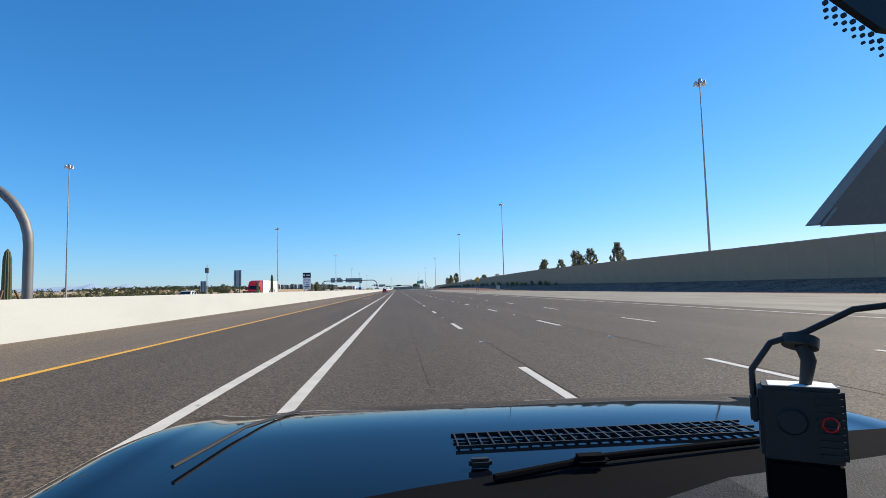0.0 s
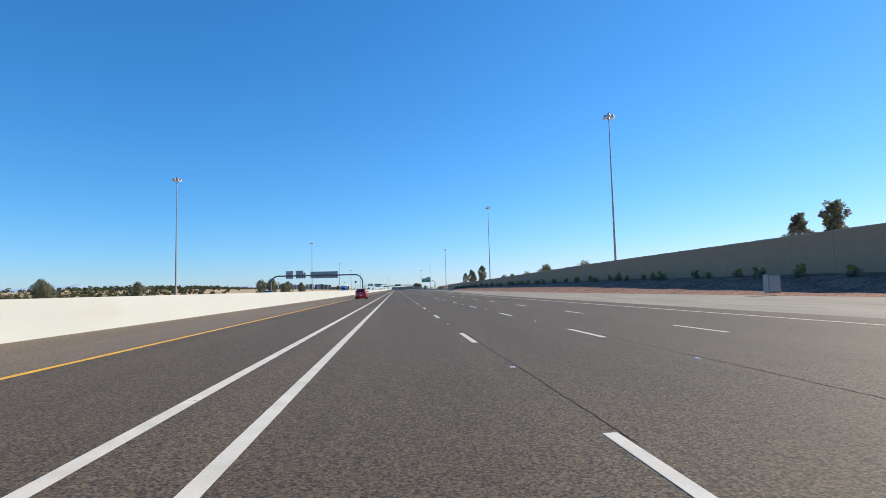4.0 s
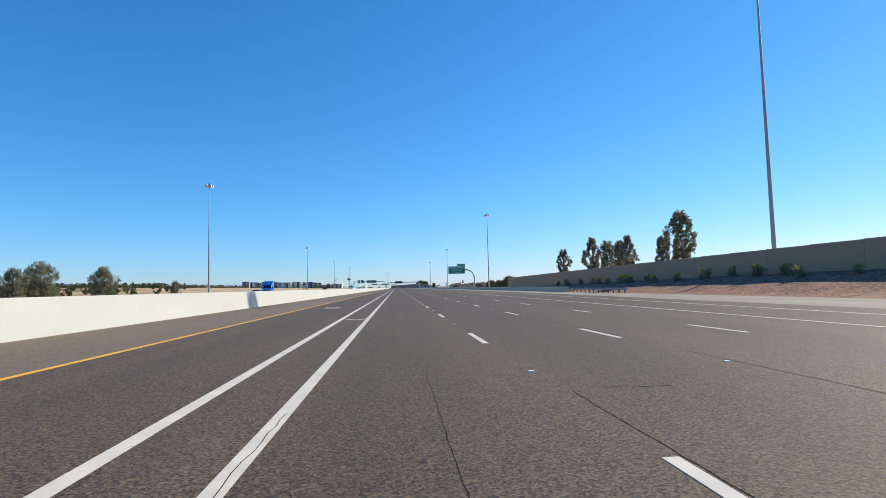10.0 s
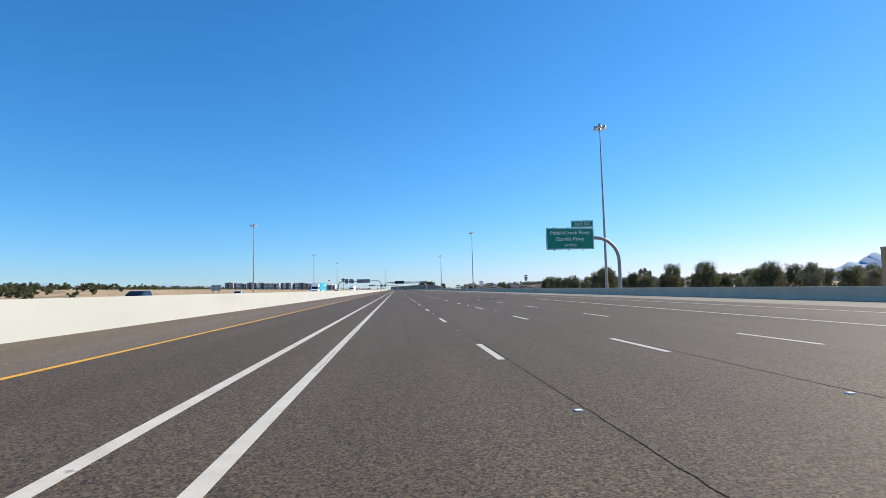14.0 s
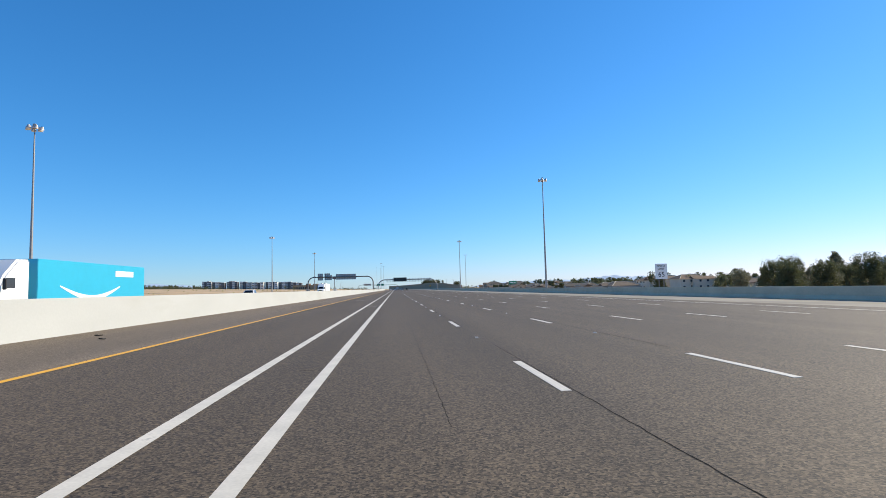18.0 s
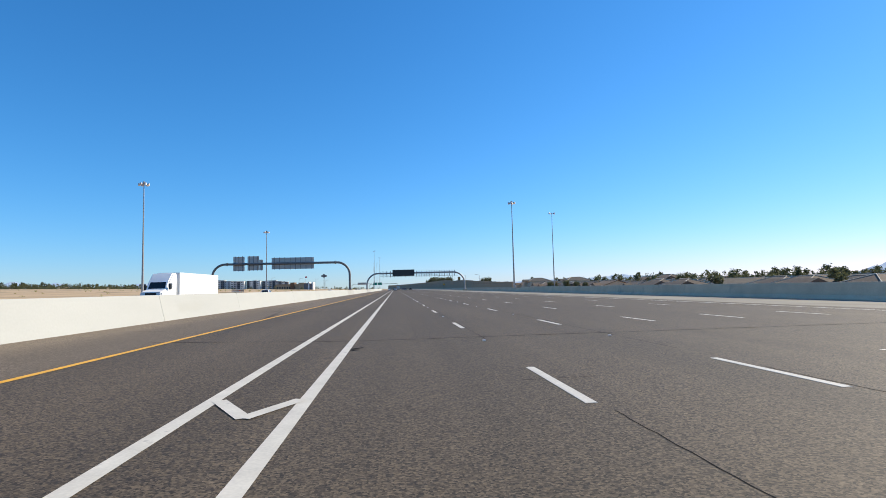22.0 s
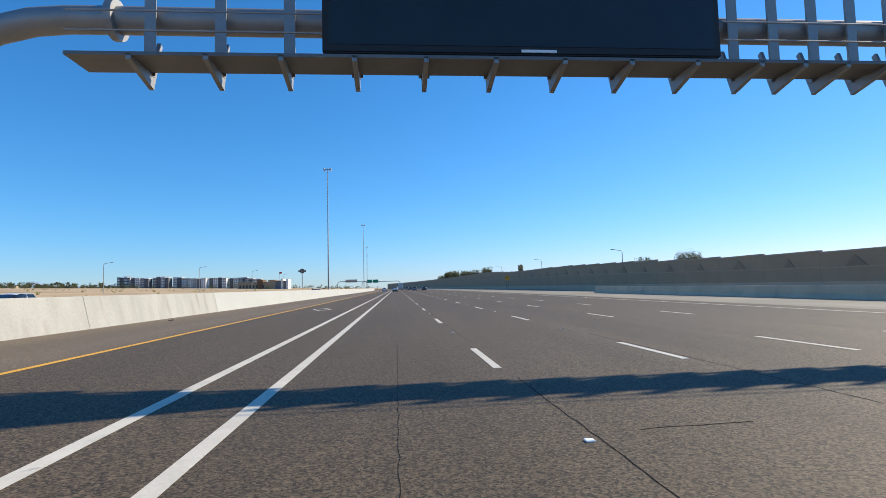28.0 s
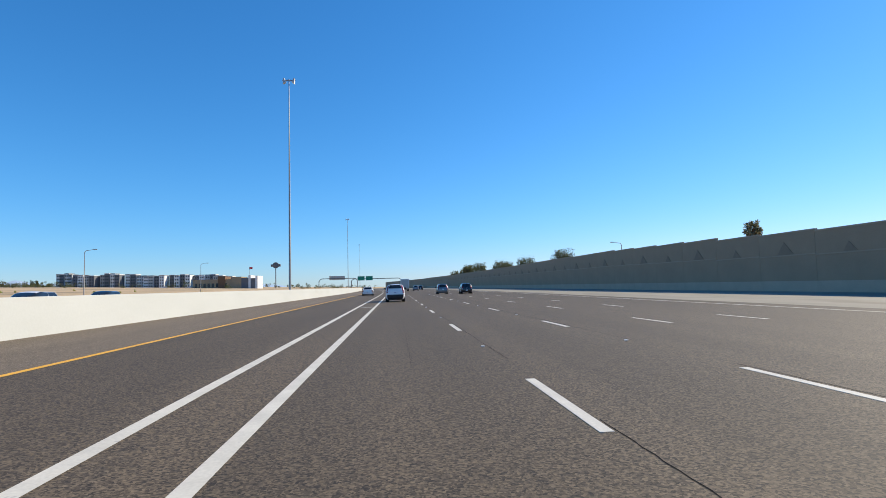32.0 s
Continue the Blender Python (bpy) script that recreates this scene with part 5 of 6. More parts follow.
    part("wiper", tube(bmesh.new(), [(0.05, q0[1] - 0.118, q0[2] - 0.02), (-0.3, q1[1] - 0.10, q1[2])], 0.011, 5), BLACK_TRIM, c)
    if spoiler:
        part("spoiler", boxes((-hw * 0.50, hw * 0.50, roof[0] - 0.10, roof[0] + 0.2, H - 0.05, H - 0.015), bevel=0.015), paint, c)
        part("aerial", tube(bmesh.new(), [(0, roof[1] - 0.3, H - 0.02), (0, roof[1] - 0.6, H + 0.2)], 0.005, 4), BLACK_TRIM, c)
    return c


def saloon(label, category, at, paint, L, W, H, belt, bonnet, cabin, roof, wheels, clear=0.2, rim=None, bumper=None, group="", rear_low=None, tail_high=False, wiper=True, bed=None, rails=False):
    """cabin: rear and front y at the belt; roof: rear and front y at the roof. The tail is at y = 0 and the nose at y = L."""
    c = thing("car", label, category, group, at=at)
    hw = W / 2
    rl = rear_low or belt
    r = wheels[2]
    outline = [(0.10, clear + 0.05), (0.02, clear + 0.25), (0.0, rl * 0.72), (0.05, rl), (cabin[0] + 0.02, belt), (cabin[1], belt), (L - 0.35, bonnet), (L - 0.10, bonnet - 0.14), (L, bonnet * 0.62), (L - 0.03, clear + 0.12), (L - 0.18, clear)]
    if bed:
        outline[4:5] = [(cabin[0], belt)]
    bm = prism(bmesh.new(), outline, "x", -hw, hw)
    rim_edges = [e for e in bm.edges if abs(e.verts[0].co.x) == hw and e.verts[0].co.x == e.verts[1].co.x]
    bmesh.ops.bevel(bm, geom=rim_edges, offset=0.085, segments=3, affect="EDGES", profile=0.6)
    for v in bm.verts:
        f = v.co.y / L
        v.co.x *= 1 - 0.10 * max(0, (abs(f - 0.5) - 0.33) / 0.17) ** 2 * 1.0
        v.co.x *= 1 - 0.03 * max(0, (v.co.z - 0.6 * belt) / (0.4 * belt))
    body = part("body", bm, paint, c, smooth=38)
    hb, ht = hw * 0.945, hw * 0.73
    lo, hi = belt - 0.02, H
    B = [(-hb, cabin[0], lo), (hb, cabin[0], lo), (hb, cabin[1], lo), (-hb, cabin[1], lo)]
    T = [(-ht, roof[0], hi), (ht, roof[0], hi), (ht * 0.97, roof[1], hi - 0.03), (-ht * 0.97, roof[1], hi - 0.03)]
    bm = bmesh.new()
    vb, vt = [bm.verts.new(p) for p in B], [bm.verts.new(p) for p in T]
    for k in range(4):
        bm.faces.new((vb[k], vb[(k + 1) % 4], vt[(k + 1) % 4], vt[k]))
    bm.faces.new(vt)
    bm.faces.new(vb[::-1])
    top_edges = [e for e in bm.edges if e.verts[0].co.z > lo + 0.1 or e.verts[1].co.z > lo + 0.1]
    bmesh.ops.bevel(bm, geom=top_edges, offset=0.07, segments=3, affect="EDGES")
    part("cabin", bm, paint, c, smooth=38)
    part("rear_window", patch((B[0], B[1], T[1], T[0]), (0.09, 0.09, 0.16, 0.13), 0.006), CAR_GLASS, c, "dark tinted rear window")
    part("windscreen", patch((B[2], B[3], T[3], T[2]), (0.07, 0.07, 0.08, 0.10), 0.006), CAR_GLASS, c, "dark windscreen")
    for a, b, tb, ta in ((B[1], B[2], T[2], T[1]), (B[3], B[0], T[0], T[3])):
        flip = a is B[3]
        for u0, u1 in ((0.10, 0.44), (0.47, 0.90)):
            l, rr = (u0, 1 - u1) if not flip else (1 - u1, u0)
            part("side_window", patch((a, b, tb, ta), (l, rr, 0.10, 0.16), 0.006), CAR_GLASS, c, "dark side window")
    for side in (-1, 1):
        for y in wheels[:2]:
            well = bmesh.new()
            tube(well, [(side * (hw - 0.24), y, r), (side * (hw + 0.006), y, r)], r * 1.16, 24)
            bmesh.ops.bisect_plane(well, geom=well.verts[:] + well.edges[:] + well.faces[:], plane_co=(0, 0, clear + 0.02), plane_no=(0, 0, -1), clear_outer=True)
            part("wheel_arch", well, BLACK_TRIM, c)
            wheel_parts(c, side * (hw + 0.014), y, r, 0.2, side, rim or ALLOY)
        z = rl * 0.86
        part("tail_lamp", boxes((side * (hw - 0.16) - 0.10, side * (hw - 0.16) + 0.10, -0.008, 0.2, z - (0.02 if tail_high else 0.20), z + (0.42 if tail_high else 0.05)), bevel=0.03), TAIL_RED, c, "red tail lamp")
        part("head_lamp", boxes((side * (hw - 0.3) - 0.14, side * (hw - 0.3) + 0.14, L - 0.25, L - 0.02, bonnet * 0.70, bonnet * 0.86), bevel=0.03), LAMP_GLASS, c, "clear head lamp")
        mirror = part("mirror", boxes((side * (hw + 0.09) - 0.09, side * (hw + 0.09) + 0.09, cabin[1] - 0.62, cabin[1] - 0.5, belt + 0.02, belt + 0.17), bevel=0.03), BLACK_TRIM, c, "door mirror")
        for y in (cabin[0] * 0.45 + cabin[1] * 0.55 - 0.55, cabin[0] * 0.45 + cabin[1] * 0.55 + 0.35):
            part("door_handle", boxes((side * (hw - 0.035), side * (hw + 0.0), y - 0.09, y + 0.09, belt - 0.14, belt - 0.11)) if side > 0 else boxes((-hw, -hw + 0.035, y - 0.09, y + 0.09, belt - 0.14, belt - 0.11)), ALLOY, c, "door handle")
        if rails:
            part("roof_rail", tube(bmesh.new(), [(side * ht * 0.9, roof[0] + 0.15, H + 0.03), (side * ht * 0.9, roof[1] - 0.15, H + 0.01)], 0.025, 6), BLACK_TRIM, c)
    part("rear_bumper", boxes((-hw * 0.86, hw * 0.86, -0.035, 0.14, clear + 0.05, clear + 0.30), bevel=0.03), bumper or paint, c, "rear bumper")
    part("floor_pan", boxes((-hw * 0.86, hw * 0.86, 0.2, L - 0.3, clear - 0.06, clear + 0.06)), BLACK_TRIM, c)
    plate_z = rl * 0.62 if rear_low is None else clear + 0.22
    plate = part("number_plate", boxes((-0.16, 0.16, -0.045, -0.0, plate_z - 0.08, plate_z + 0.08)), SIGN_WHITE, c, "white plate with a plain bar")
    part("plate_bar", boxes((-0.11, 0.11, -0.049, -0.045, plate_z - 0.03, plate_z + 0.03)), SIGN_BLUE, plate)
    badge = bmesh.new()
    tube(badge, [(0, -0.018, rl * 0.80), (0, 0.02, rl * 0.80)], 0.06, 14)
    part("badge", badge, ALLOY, c, "round chrome badge")
    if wiper:
        part("wiper", tube(bmesh.new(), [(0.05, cabin[0] - 0.03, belt + 0.02), (-0.28, cabin[0] + (roof[0] - cabin[0]) * 0.2 - 0.035, belt + (H - belt) * 0.22)], 0.012, 5), BLACK_TRIM, c)
    if bed:
        part("bed_floor", boxes((-hw * 0.82, hw * 0.82, 0.12, cabin[0] - 0.1, belt + 0.002, belt + 0.012)), BLACK_TRIM, c, "dark open load bed")
    return c


def standing(x, y, back=False, length=0.0):
    """The pose of a vehicle with its tail at y, or, coming towards the camera, its nose at y."""
    return Matrix.Translation((x, y + length, 0)) @ Matrix.Rotation(math.pi, 4, "Z") if back else Matrix.Translation((x, y, lift(x)))


car("small glossy red hatchback in the carpool lane", "hatchback", standing(-5.1, 219.9), RED_PAINT, 3.8, 1.68, 1.53, 1.0, 0.90, (0.08, 2.85), (0.42, 1.75), (0.62, 3.06, 0.30), spoiler=True)
car("white compact crossover with roof rails and dark lower bumper", "crossover", standing(0.05, 1152.0), WHITE_CAR, 4.6, 1.86, 1.68, 1.20, 1.06, (0.08, 3.45), (0.5, 2.2), (0.85, 3.55, 0.36), clear=0.24, lower=BLACK_TRIM, tail_high=True, rails=True)
saloon("white sedan in the carpool lane", "sedan", standing(-4.6, 1190.5), WHITE_CAR, 4.85, 1.82, 1.46, 0.96, 0.90, (0.75, 3.55), (1.45, 2.6), (0.95, 3.75, 0.33), wiper=False)
SUV = dict(L=4.7, W=1.88, H=1.72, belt=1.06, bonnet=1.0, cabin=(0.08, 3.5), roof=(0.45, 2.3), wheels=(0.85, 3.6, 0.37), clear=0.24)
car("silver grey crossover on the freeway", "crossover", standing(8.2, 1193.0), GREY_CAR, tail_high=True, **SUV)
car("near-black crossover on the freeway", "crossover", standing(12.0, 1190.0), DARK_CAR, **SUV)
car("dark grey crossover far ahead", "crossover", standing(8.4 + bend(1280), 1280.0), GREY_CAR, **SUV)
car("near-black crossover far ahead", "crossover", standing(12.0 + bend(1305), 1305.0), DARK_CAR, **SUV)
car("dark crossover ahead in the lane", "crossover", standing(-0.4 + bend(1215), 1215.0), DARK_CAR, **SUV)
PICKUP = dict(L=5.8, W=2.0, H=1.92, belt=1.22, bonnet=1.2, cabin=(1.9, 4.35), roof=(2.1, 3.5), wheels=(1.1, 4.75, 0.41), clear=0.32, bed=True, wiper=False)
GOING = "vehicles on the opposite carriageway"
saloon("white pickup truck on the opposite carriageway", "pickup truck", standing(-25.0, 716.0, True, 5.8), WHITE_CAR, group=GOING, **PICKUP)
saloon("near-black pickup truck on the opposite carriageway", "pickup truck", standing(-25.0, 538.0, True, 5.8), DARK_CAR, group=GOING, **PICKUP)
saloon("white pickup truck on the opposite carriageway", "pickup truck", standing(-33.0, 600.0, True, 5.8), WHITE_CAR, group=GOING, **PICKUP)
saloon("white pickup truck on the opposite carriageway", "pickup truck", standing(-29.0, 75.0, True, 5.8), WHITE_CAR, group=GOING, **PICKUP)
car("dark crossover on the opposite carriageway", "crossover", standing(-25.0, 452.0, True, 4.7), DARK_CAR, group=GOING, **SUV)
car("dark crossover on the opposite carriageway", "crossover", standing(-29.0, 460.0, True, 4.7), DARK_CAR, group=GOING, **SUV)
car("white crossover on the opposite carriageway", "crossover", standing(-24.5, 1136.0, True, 4.7), WHITE_CAR, group=GOING, **SUV)
car("dark crossover on the opposite carriageway", "crossover", standing(-28.0, 1152.0, True, 4.7), DARK_CAR, group=GOING, **SUV)
car("white crossover on the opposite carriageway", "crossover", standing(-29.0, 1006.0, True, 4.7), WHITE_CAR, group=GOING, **SUV)
saloon("white pickup truck on the opposite carriageway", "pickup truck", standing(-29.0, 886.0, True, 5.8), WHITE_CAR, group=GOING, **PICKUP)
car("silver grey crossover on the opposite carriageway", "crossover", standing(-29.0, 262.0, True, 4.7), GREY_CAR, group=GOING, **SUV)
car("near-black crossover on the opposite carriageway", "crossover", standing(-25.0, 245.0, True, 4.7), DARK_CAR, group=GOING, **SUV)


def lorry(label, at, cab_mat, box_mat, trailer=14.6, swoosh=False, group=GOING):
    """Nose at y = 0 pointing along -y; the trailer stretches along +y."""
    t = thing("semi_truck", label, "truck", group, at=at)
    bm = prism(bmesh.new(), [(0.0, 0.55), (0.05, 1.75), (1.5, 2.05), (2.1, 2.95), (3.2, 3.95), (4.4, 4.0), (4.4, 0.7), (3.2, 0.55)], "x", -1.2, 1.2)
    edges = [e for e in bm.edges if e.verts[0].co.x == e.verts[1].co.x]
    bmesh.ops.bevel(bm, geom=edges, offset=0.14, segments=3, affect="EDGES")
    part("cab", bm, cab_mat, t, smooth=38)
    part("windscreen", patch(((-1.0, 1.55, 2.12), (1.0, 1.55, 2.12), (0.92, 2.1, 2.9), (-0.92, 2.1, 2.9)), (0.02, 0.02, 0.02, 0.02), 0.03), CAR_GLASS, t)
    for side in (-1, 1):
        part("side_window", boxes((side * 1.2 - 0.01, side * 1.2 + 0.01, 2.15, 3.0, 2.1, 2.75)), CAR_GLASS, t)
        part("mirror", boxes((side * 1.4 - 0.1, side * 1.4 + 0.1, 1.7, 1.85, 2.0, 2.7), bevel=0.03), BLACK_TRIM, t)
        part("fuel_tank", tube(bmesh.new(), [(side * 0.95, 3.0, 0.75), (side * 0.95, 4.6, 0.75)], 0.3, 12), ALLOY, t)
        part("head_lamp", boxes((side * 0.95 - 0.2, side * 0.95 + 0.2, -0.03, 0.2, 0.95, 1.3), bevel=0.04), LAMP_GLASS, t)
    part("grille", boxes((-0.6, 0.6, -0.02, 0.1, 0.8, 1.65), bevel=0.03), BLACK_TRIM, t)
    part("bumper", boxes((-1.2, 1.2, -0.1, 0.3, 0.35, 0.75), bevel=0.05), cab_mat, t)
    axles = [1.2, 4.9, 6.1]
    if trailer:
        b = part("trailer_box", boxes((-1.3, 1.3, 5.0, 5.0 + trailer, 1.15, 4.1), bevel=0.03), box_mat, t, "plain trailer box")
        part("rub_rail", boxes((-1.315, 1.315, 5.0, 5.0 + trailer, 1.12, 1.24)), SIGN_BACK, t)
        part("landing_gear", boxes((-0.9, -0.75, 7.6, 7.8, 0.3, 1.15), (0.75, 0.9, 7.6, 7.8, 0.3, 1.15)), BLACK_TRIM, t)
        axles += [3.4 + trailer, 4.6 + trailer]
        if swoosh:
            for side in (-1, 1):
                pts = [(7.5 + 8.5 * k / 12, 2.3 - 0.75 * math.sin(math.pi * k / 12)) for k in range(13)]
                low = [(7.5 + 8.5 * k / 12, 2.3 - 1.05 * math.sin(math.pi * k / 12) - 0.1) for k in range(12, -1, -1)]
                part("curved_stripe", prism(bmesh.new(), pts + low, "x", side * 1.305, side * 1.312), TRAILER_WHITE, b, "curved white stripe")
                part("text_bar", boxes((side * 1.31 - 0.005, side * 1.31 + 0.005, 15.2, 18.4, 3.1, 3.6)), TRAILER_WHITE, b, "plain white bar")
    else:
        part("chassis", boxes((-0.5, 0.5, 4.3, 7.0, 0.75, 1.0)), BLACK_TRIM, t)
    for y in axles:
        for side in (-1, 1):
            tyre = part("tyre", tube(bmesh.new(), [(side * 0.7, y, 0.52), (side * 1.24, y, 0.52)], 0.52, 20), TYRE, t, smooth=40)
            part("rim", tube(bmesh.new(), [(side * 1.2, y, 0.52), (side * 1.25, y, 0.52)], 0.28, 16), ALLOY, tyre)
    return t


lorry("bright blue truck tractor without a trailer", Matrix.Translation((-33.5, 490.0, 0)), BLUE_CAB, TRAILER_WHITE, 0)
lorry("white truck with a light blue trailer marked by a white stripe", Matrix.Translation((-25.5, 657.0, 0)), TRAILER_WHITE, LIGHT_BLUE, 15.6, True)
lorry("red truck with a plain white trailer", Matrix.Translation((-31.0, 118.0, 0)), RED_PAINT, TRAILER_WHITE)
lorry("white truck with a plain white trailer", Matrix.Translation((-28.0, 829.0, 0)), TRAILER_WHITE, TRAILER_WHITE)

bt = thing("box_truck", "plain white box truck far ahead", "box truck", at=Matrix.Translation((3.9 + bend(1262), 1262.0, 0)))
part("cargo_box", boxes((-1.25, 1.25, 0, 5.6, 0.95, 3.7), bevel=0.04), TRAILER_WHITE, bt)
part("rear_door", boxes((-1.12, 1.12, -0.03, 0.02, 1.05, 3.5)), SIGN_BACK, bt, "grey roll-up door")
part("cab", boxes((-1.05, 1.05, 5.7, 7.6, 0.6, 2.5), bevel=0.15), TRAILER_WHITE, bt)
part("chassis", boxes((-0.5, 0.5, 0.1, 7.4, 0.55, 0.93)), BLACK_TRIM, bt)
for y in (1.4, 6.5):
    for side in (-1, 1):
        part("tyre", tube(bmesh.new(), [(side * 0.75, y, 0.45), (side * 1.15, y, 0.45)], 0.45, 18), TYRE, bt, smooth=40)


# ---- houses beyond the low barrier ----
def house(seed, two_storey):
    r = random.Random(seed)
    wall_mat, roof_mat = STUCCO[seed % 3], ROOF_TILE[(seed + 1) % 3]
    h = thing("house", ("two-storey" if two_storey else "one-storey") + " stucco house with a low tiled hip roof", "house", "houses of the estate")
    w, d, e = 10.5 + r.uniform(-1, 1.5), 12.5 + r.uniform(-1, 2), 5.3 if two_storey else 2.8
    part("wall", boxes((-w / 2, w / 2, -d / 2, d / 2, -0.6, e)), wall_mat, h)
    o = 0.5
    ridge, top = max(1.0, (d - w) / 2 + 1.5), e + 1.9 if two_storey else e + 2.0
    bm = bmesh.new()
    c = [bm.verts.new(p) for p in ((-w / 2 - o, -d / 2 - o, e - 0.06), (w / 2 + o, -d / 2 - o, e - 0.06), (w / 2 + o, d / 2 + o, e - 0.06), (-w / 2 - o, d / 2 + o, e - 0.06))]
    a, b = bm.verts.new((0, -ridge, top)), bm.verts.new((0, ridge, top))
    for f in ((c[0], c[1], a), (c[1], c[2], b, a), (c[2], c[3], b), (c[3], c[0], a, b), (c[3], c[2], c[1], c[0])):
        bm.faces.new(f)
    part("roof", bm, roof_mat, h)
    hips = bmesh.new()
    tube(hips, [(-w / 2 - o, -d / 2 - o, e), (0, -ridge, top + 0.05), (0, ridge, top + 0.05), (w / 2 + o, d / 2 + o, e)], 0.13, 4)
    tube(hips, [(w / 2 + o, -d / 2 - o, e), (0, -ridge, top + 0.05)], 0.13, 4)
    tube(hips, [(-w / 2 - o, d / 2 + o, e), (0, ridge, top + 0.05)], 0.13, 4)
    part("ridge_tiles", hips, STUCCO[1], h, "pale ridge tiles")
    gx = w * 0.18
    part("gable_wing", prism(bmesh.new(), [(-d / 2 - 2.0 + 0.0, -0.6), (d * 0.1, -0.6), (d * 0.1, e * 0.97), (-d / 2 - 2.0, e * 0.97)], "x", -w / 2 - 1.4, -w / 2 + 4.0), wall_mat, h)
    part("wing_roof", prism(bmesh.new(), [(-w / 2 - 1.9, e * 0.96), (-w / 2 + 4.5, e * 0.96), (-w / 2 + 1.3, e * 0.96 + 1.35)], "y", -d / 2 - 2.4, d * 0.1), roof_mat, h)
    rows = (1.0, 3.7) if two_storey else (1.0,)
    for z in rows:
        for k in range(4):
            y = -d / 2 + d * (k + 0.5) / 4
            win = part("window", boxes((-w / 2 - (1.45 if y < d * 0.1 else 0.05), -w / 2 + 0.2, y - 0.6, y + 0.6, z, z + 1.2)), FLAT_WHITE, h)
            part("pane", boxes((-w / 2 - (1.47 if y < d * 0.1 else 0.07), -w / 2, y - 0.52, y + 0.52, z + 0.08, z + 1.12)), HOUSE_GLASS, win)
        for k in range(3):
            x = -w / 2 + 5.0 + (w - 6.0) * k / 2
            win = part("window", boxes((x - 0.6, x + 0.6, -d / 2 - 0.05, -d / 2 + 0.1, z, z + 1.2)), FLAT_WHITE, h)
            part("pane", boxes((x - 0.52, x + 0.52, -d / 2 - 0.07, -d / 2, z + 0.08, z + 1.12)), HOUSE_GLASS, win)
    return h


def far_house(seed):
    """A plainer house, for the rows further in."""
    r = random.Random(seed)
    wall_mat, roof_mat = STUCCO[(seed + 1) % 3], ROOF_TILE[seed % 3]
    h = thing("house", "small stucco house with a tiled gable roof", "house", "houses of the estate")
    w, d, e = 9.5 + r.uniform(-1, 1.5), 12.0 + r.uniform(-1, 1.5), 2.8 if seed % 4 else 5.0
    part("wall", boxes((-w / 2, w / 2, -d / 2, d / 2, -0.6, e)), wall_mat, h)
    part("gable", prism(bmesh.new(), [(-w / 2, e), (w / 2, e), (0, e + 1.75)], "y", -d / 2, d / 2), wall_mat, h)
    for s in (-1, 1):
        part("roof_slope", prism(bmesh.new(), [(s * (w / 2 + 0.6), e - 0.2), (0, e + 1.8), (0, e + 2.0), (s * (w / 2 + 0.6), e)], "y", -d / 2 - 0.5, d / 2 + 0.5), roof_mat, h)
    part("ridge_tiles", boxes((-0.14, 0.14, -d / 2 - 0.52, d / 2 + 0.52, e + 1.9, e + 2.06)), STUCCO[1], h, "pale ridge tiles")
    part("porch_roof", prism(bmesh.new(), [(-d / 2 + 0.5, 2.5), (-d / 2 + 6.5, 2.5), (-d / 2 + 3.5, 3.9)], "x", -w / 2 - 3.0, -w / 2 + 0.1), roof_mat, h)
    part("porch", boxes((-w / 2 - 2.6, -w / 2 + 0.1, -d / 2 + 1.0, -d / 2 + 6.0, -0.6, 2.5)), wall_mat, h)
    for s in (-1, 1):
        win = part("window", boxes((s * 2.6 - 0.65, s * 2.6 + 0.65, -d / 2 - 0.05, -d / 2 + 0.1, e - 1.7, e - 0.5)), FLAT_WHITE, h)
        part("pane", boxes((s * 2.6 - 0.56, s * 2.6 + 0.56, -d / 2 - 0.07, -d / 2, e - 1.62, e - 0.58)), HOUSE_GLASS, win)
    return h


kinds = [house(1, True), house(2, False), house(3, False), house(5, False), house(6, True)] + [far_house(k) for k in (1, 2, 3, 5, 6)]
rh = random.Random(9)
for row, (x, y, step) in enumerate(((79, 905.0, 17.0), (98, 850.0, 17.0), (117, 830.0, 16.5), (136, 785.0, 16.5), (157, 785.0, 17.0), (180, 790.0, 18.0), (205, 790.0, 19.0), (232, 790.0, 20.0), (262, 790.0, 21.0), (296, 800.0, 23.0), (335, 800.0, 25.0))):
    while y < 1095 + 6 * row:
        two = 955 < y < 975 and row == 1 or rh.random() < 0.04
        if row > 2:
            src = kinds[rh.randint(5, 9)]
        else:
            src = kinds[rh.choice((0, 4))] if two else kinds[rh.choice((1, 2, 3, 5, 6, 7))]
        px, py = x + rh.uniform(-3, 3), y + rh.uniform(-2, 2)
        m = Matrix.Translation((px, py, ground_height(px, py))) @ Matrix.Rotation(rh.choice((0, 0, math.pi, math.pi / 2, -math.pi / 2)), 4, "Z")
        size = rh.uniform(0.78, 0.92)
        if src.location.length == 0:
            src.matrix_basis = m @ Matrix.Diagonal((size, size, size, 1))
        else:
            copy_thing(src, m).scale = (size, size, size)
        y += step * 0.9 * rh.uniform(0.92, 1.1)
# the tan houses across the field
for k in range(26):
    px, py = -470 + rh.uniform(-45, 45), 1000 + k * 27 + rh.uniform(-8, 8)
    copy_thing(kinds[rh.randint(5, 9)], Matrix.Translation((px, py, ground_height(px, py))) @ Matrix.Rotation(rh.choice((0, math.pi / 2)), 4, "Z"))

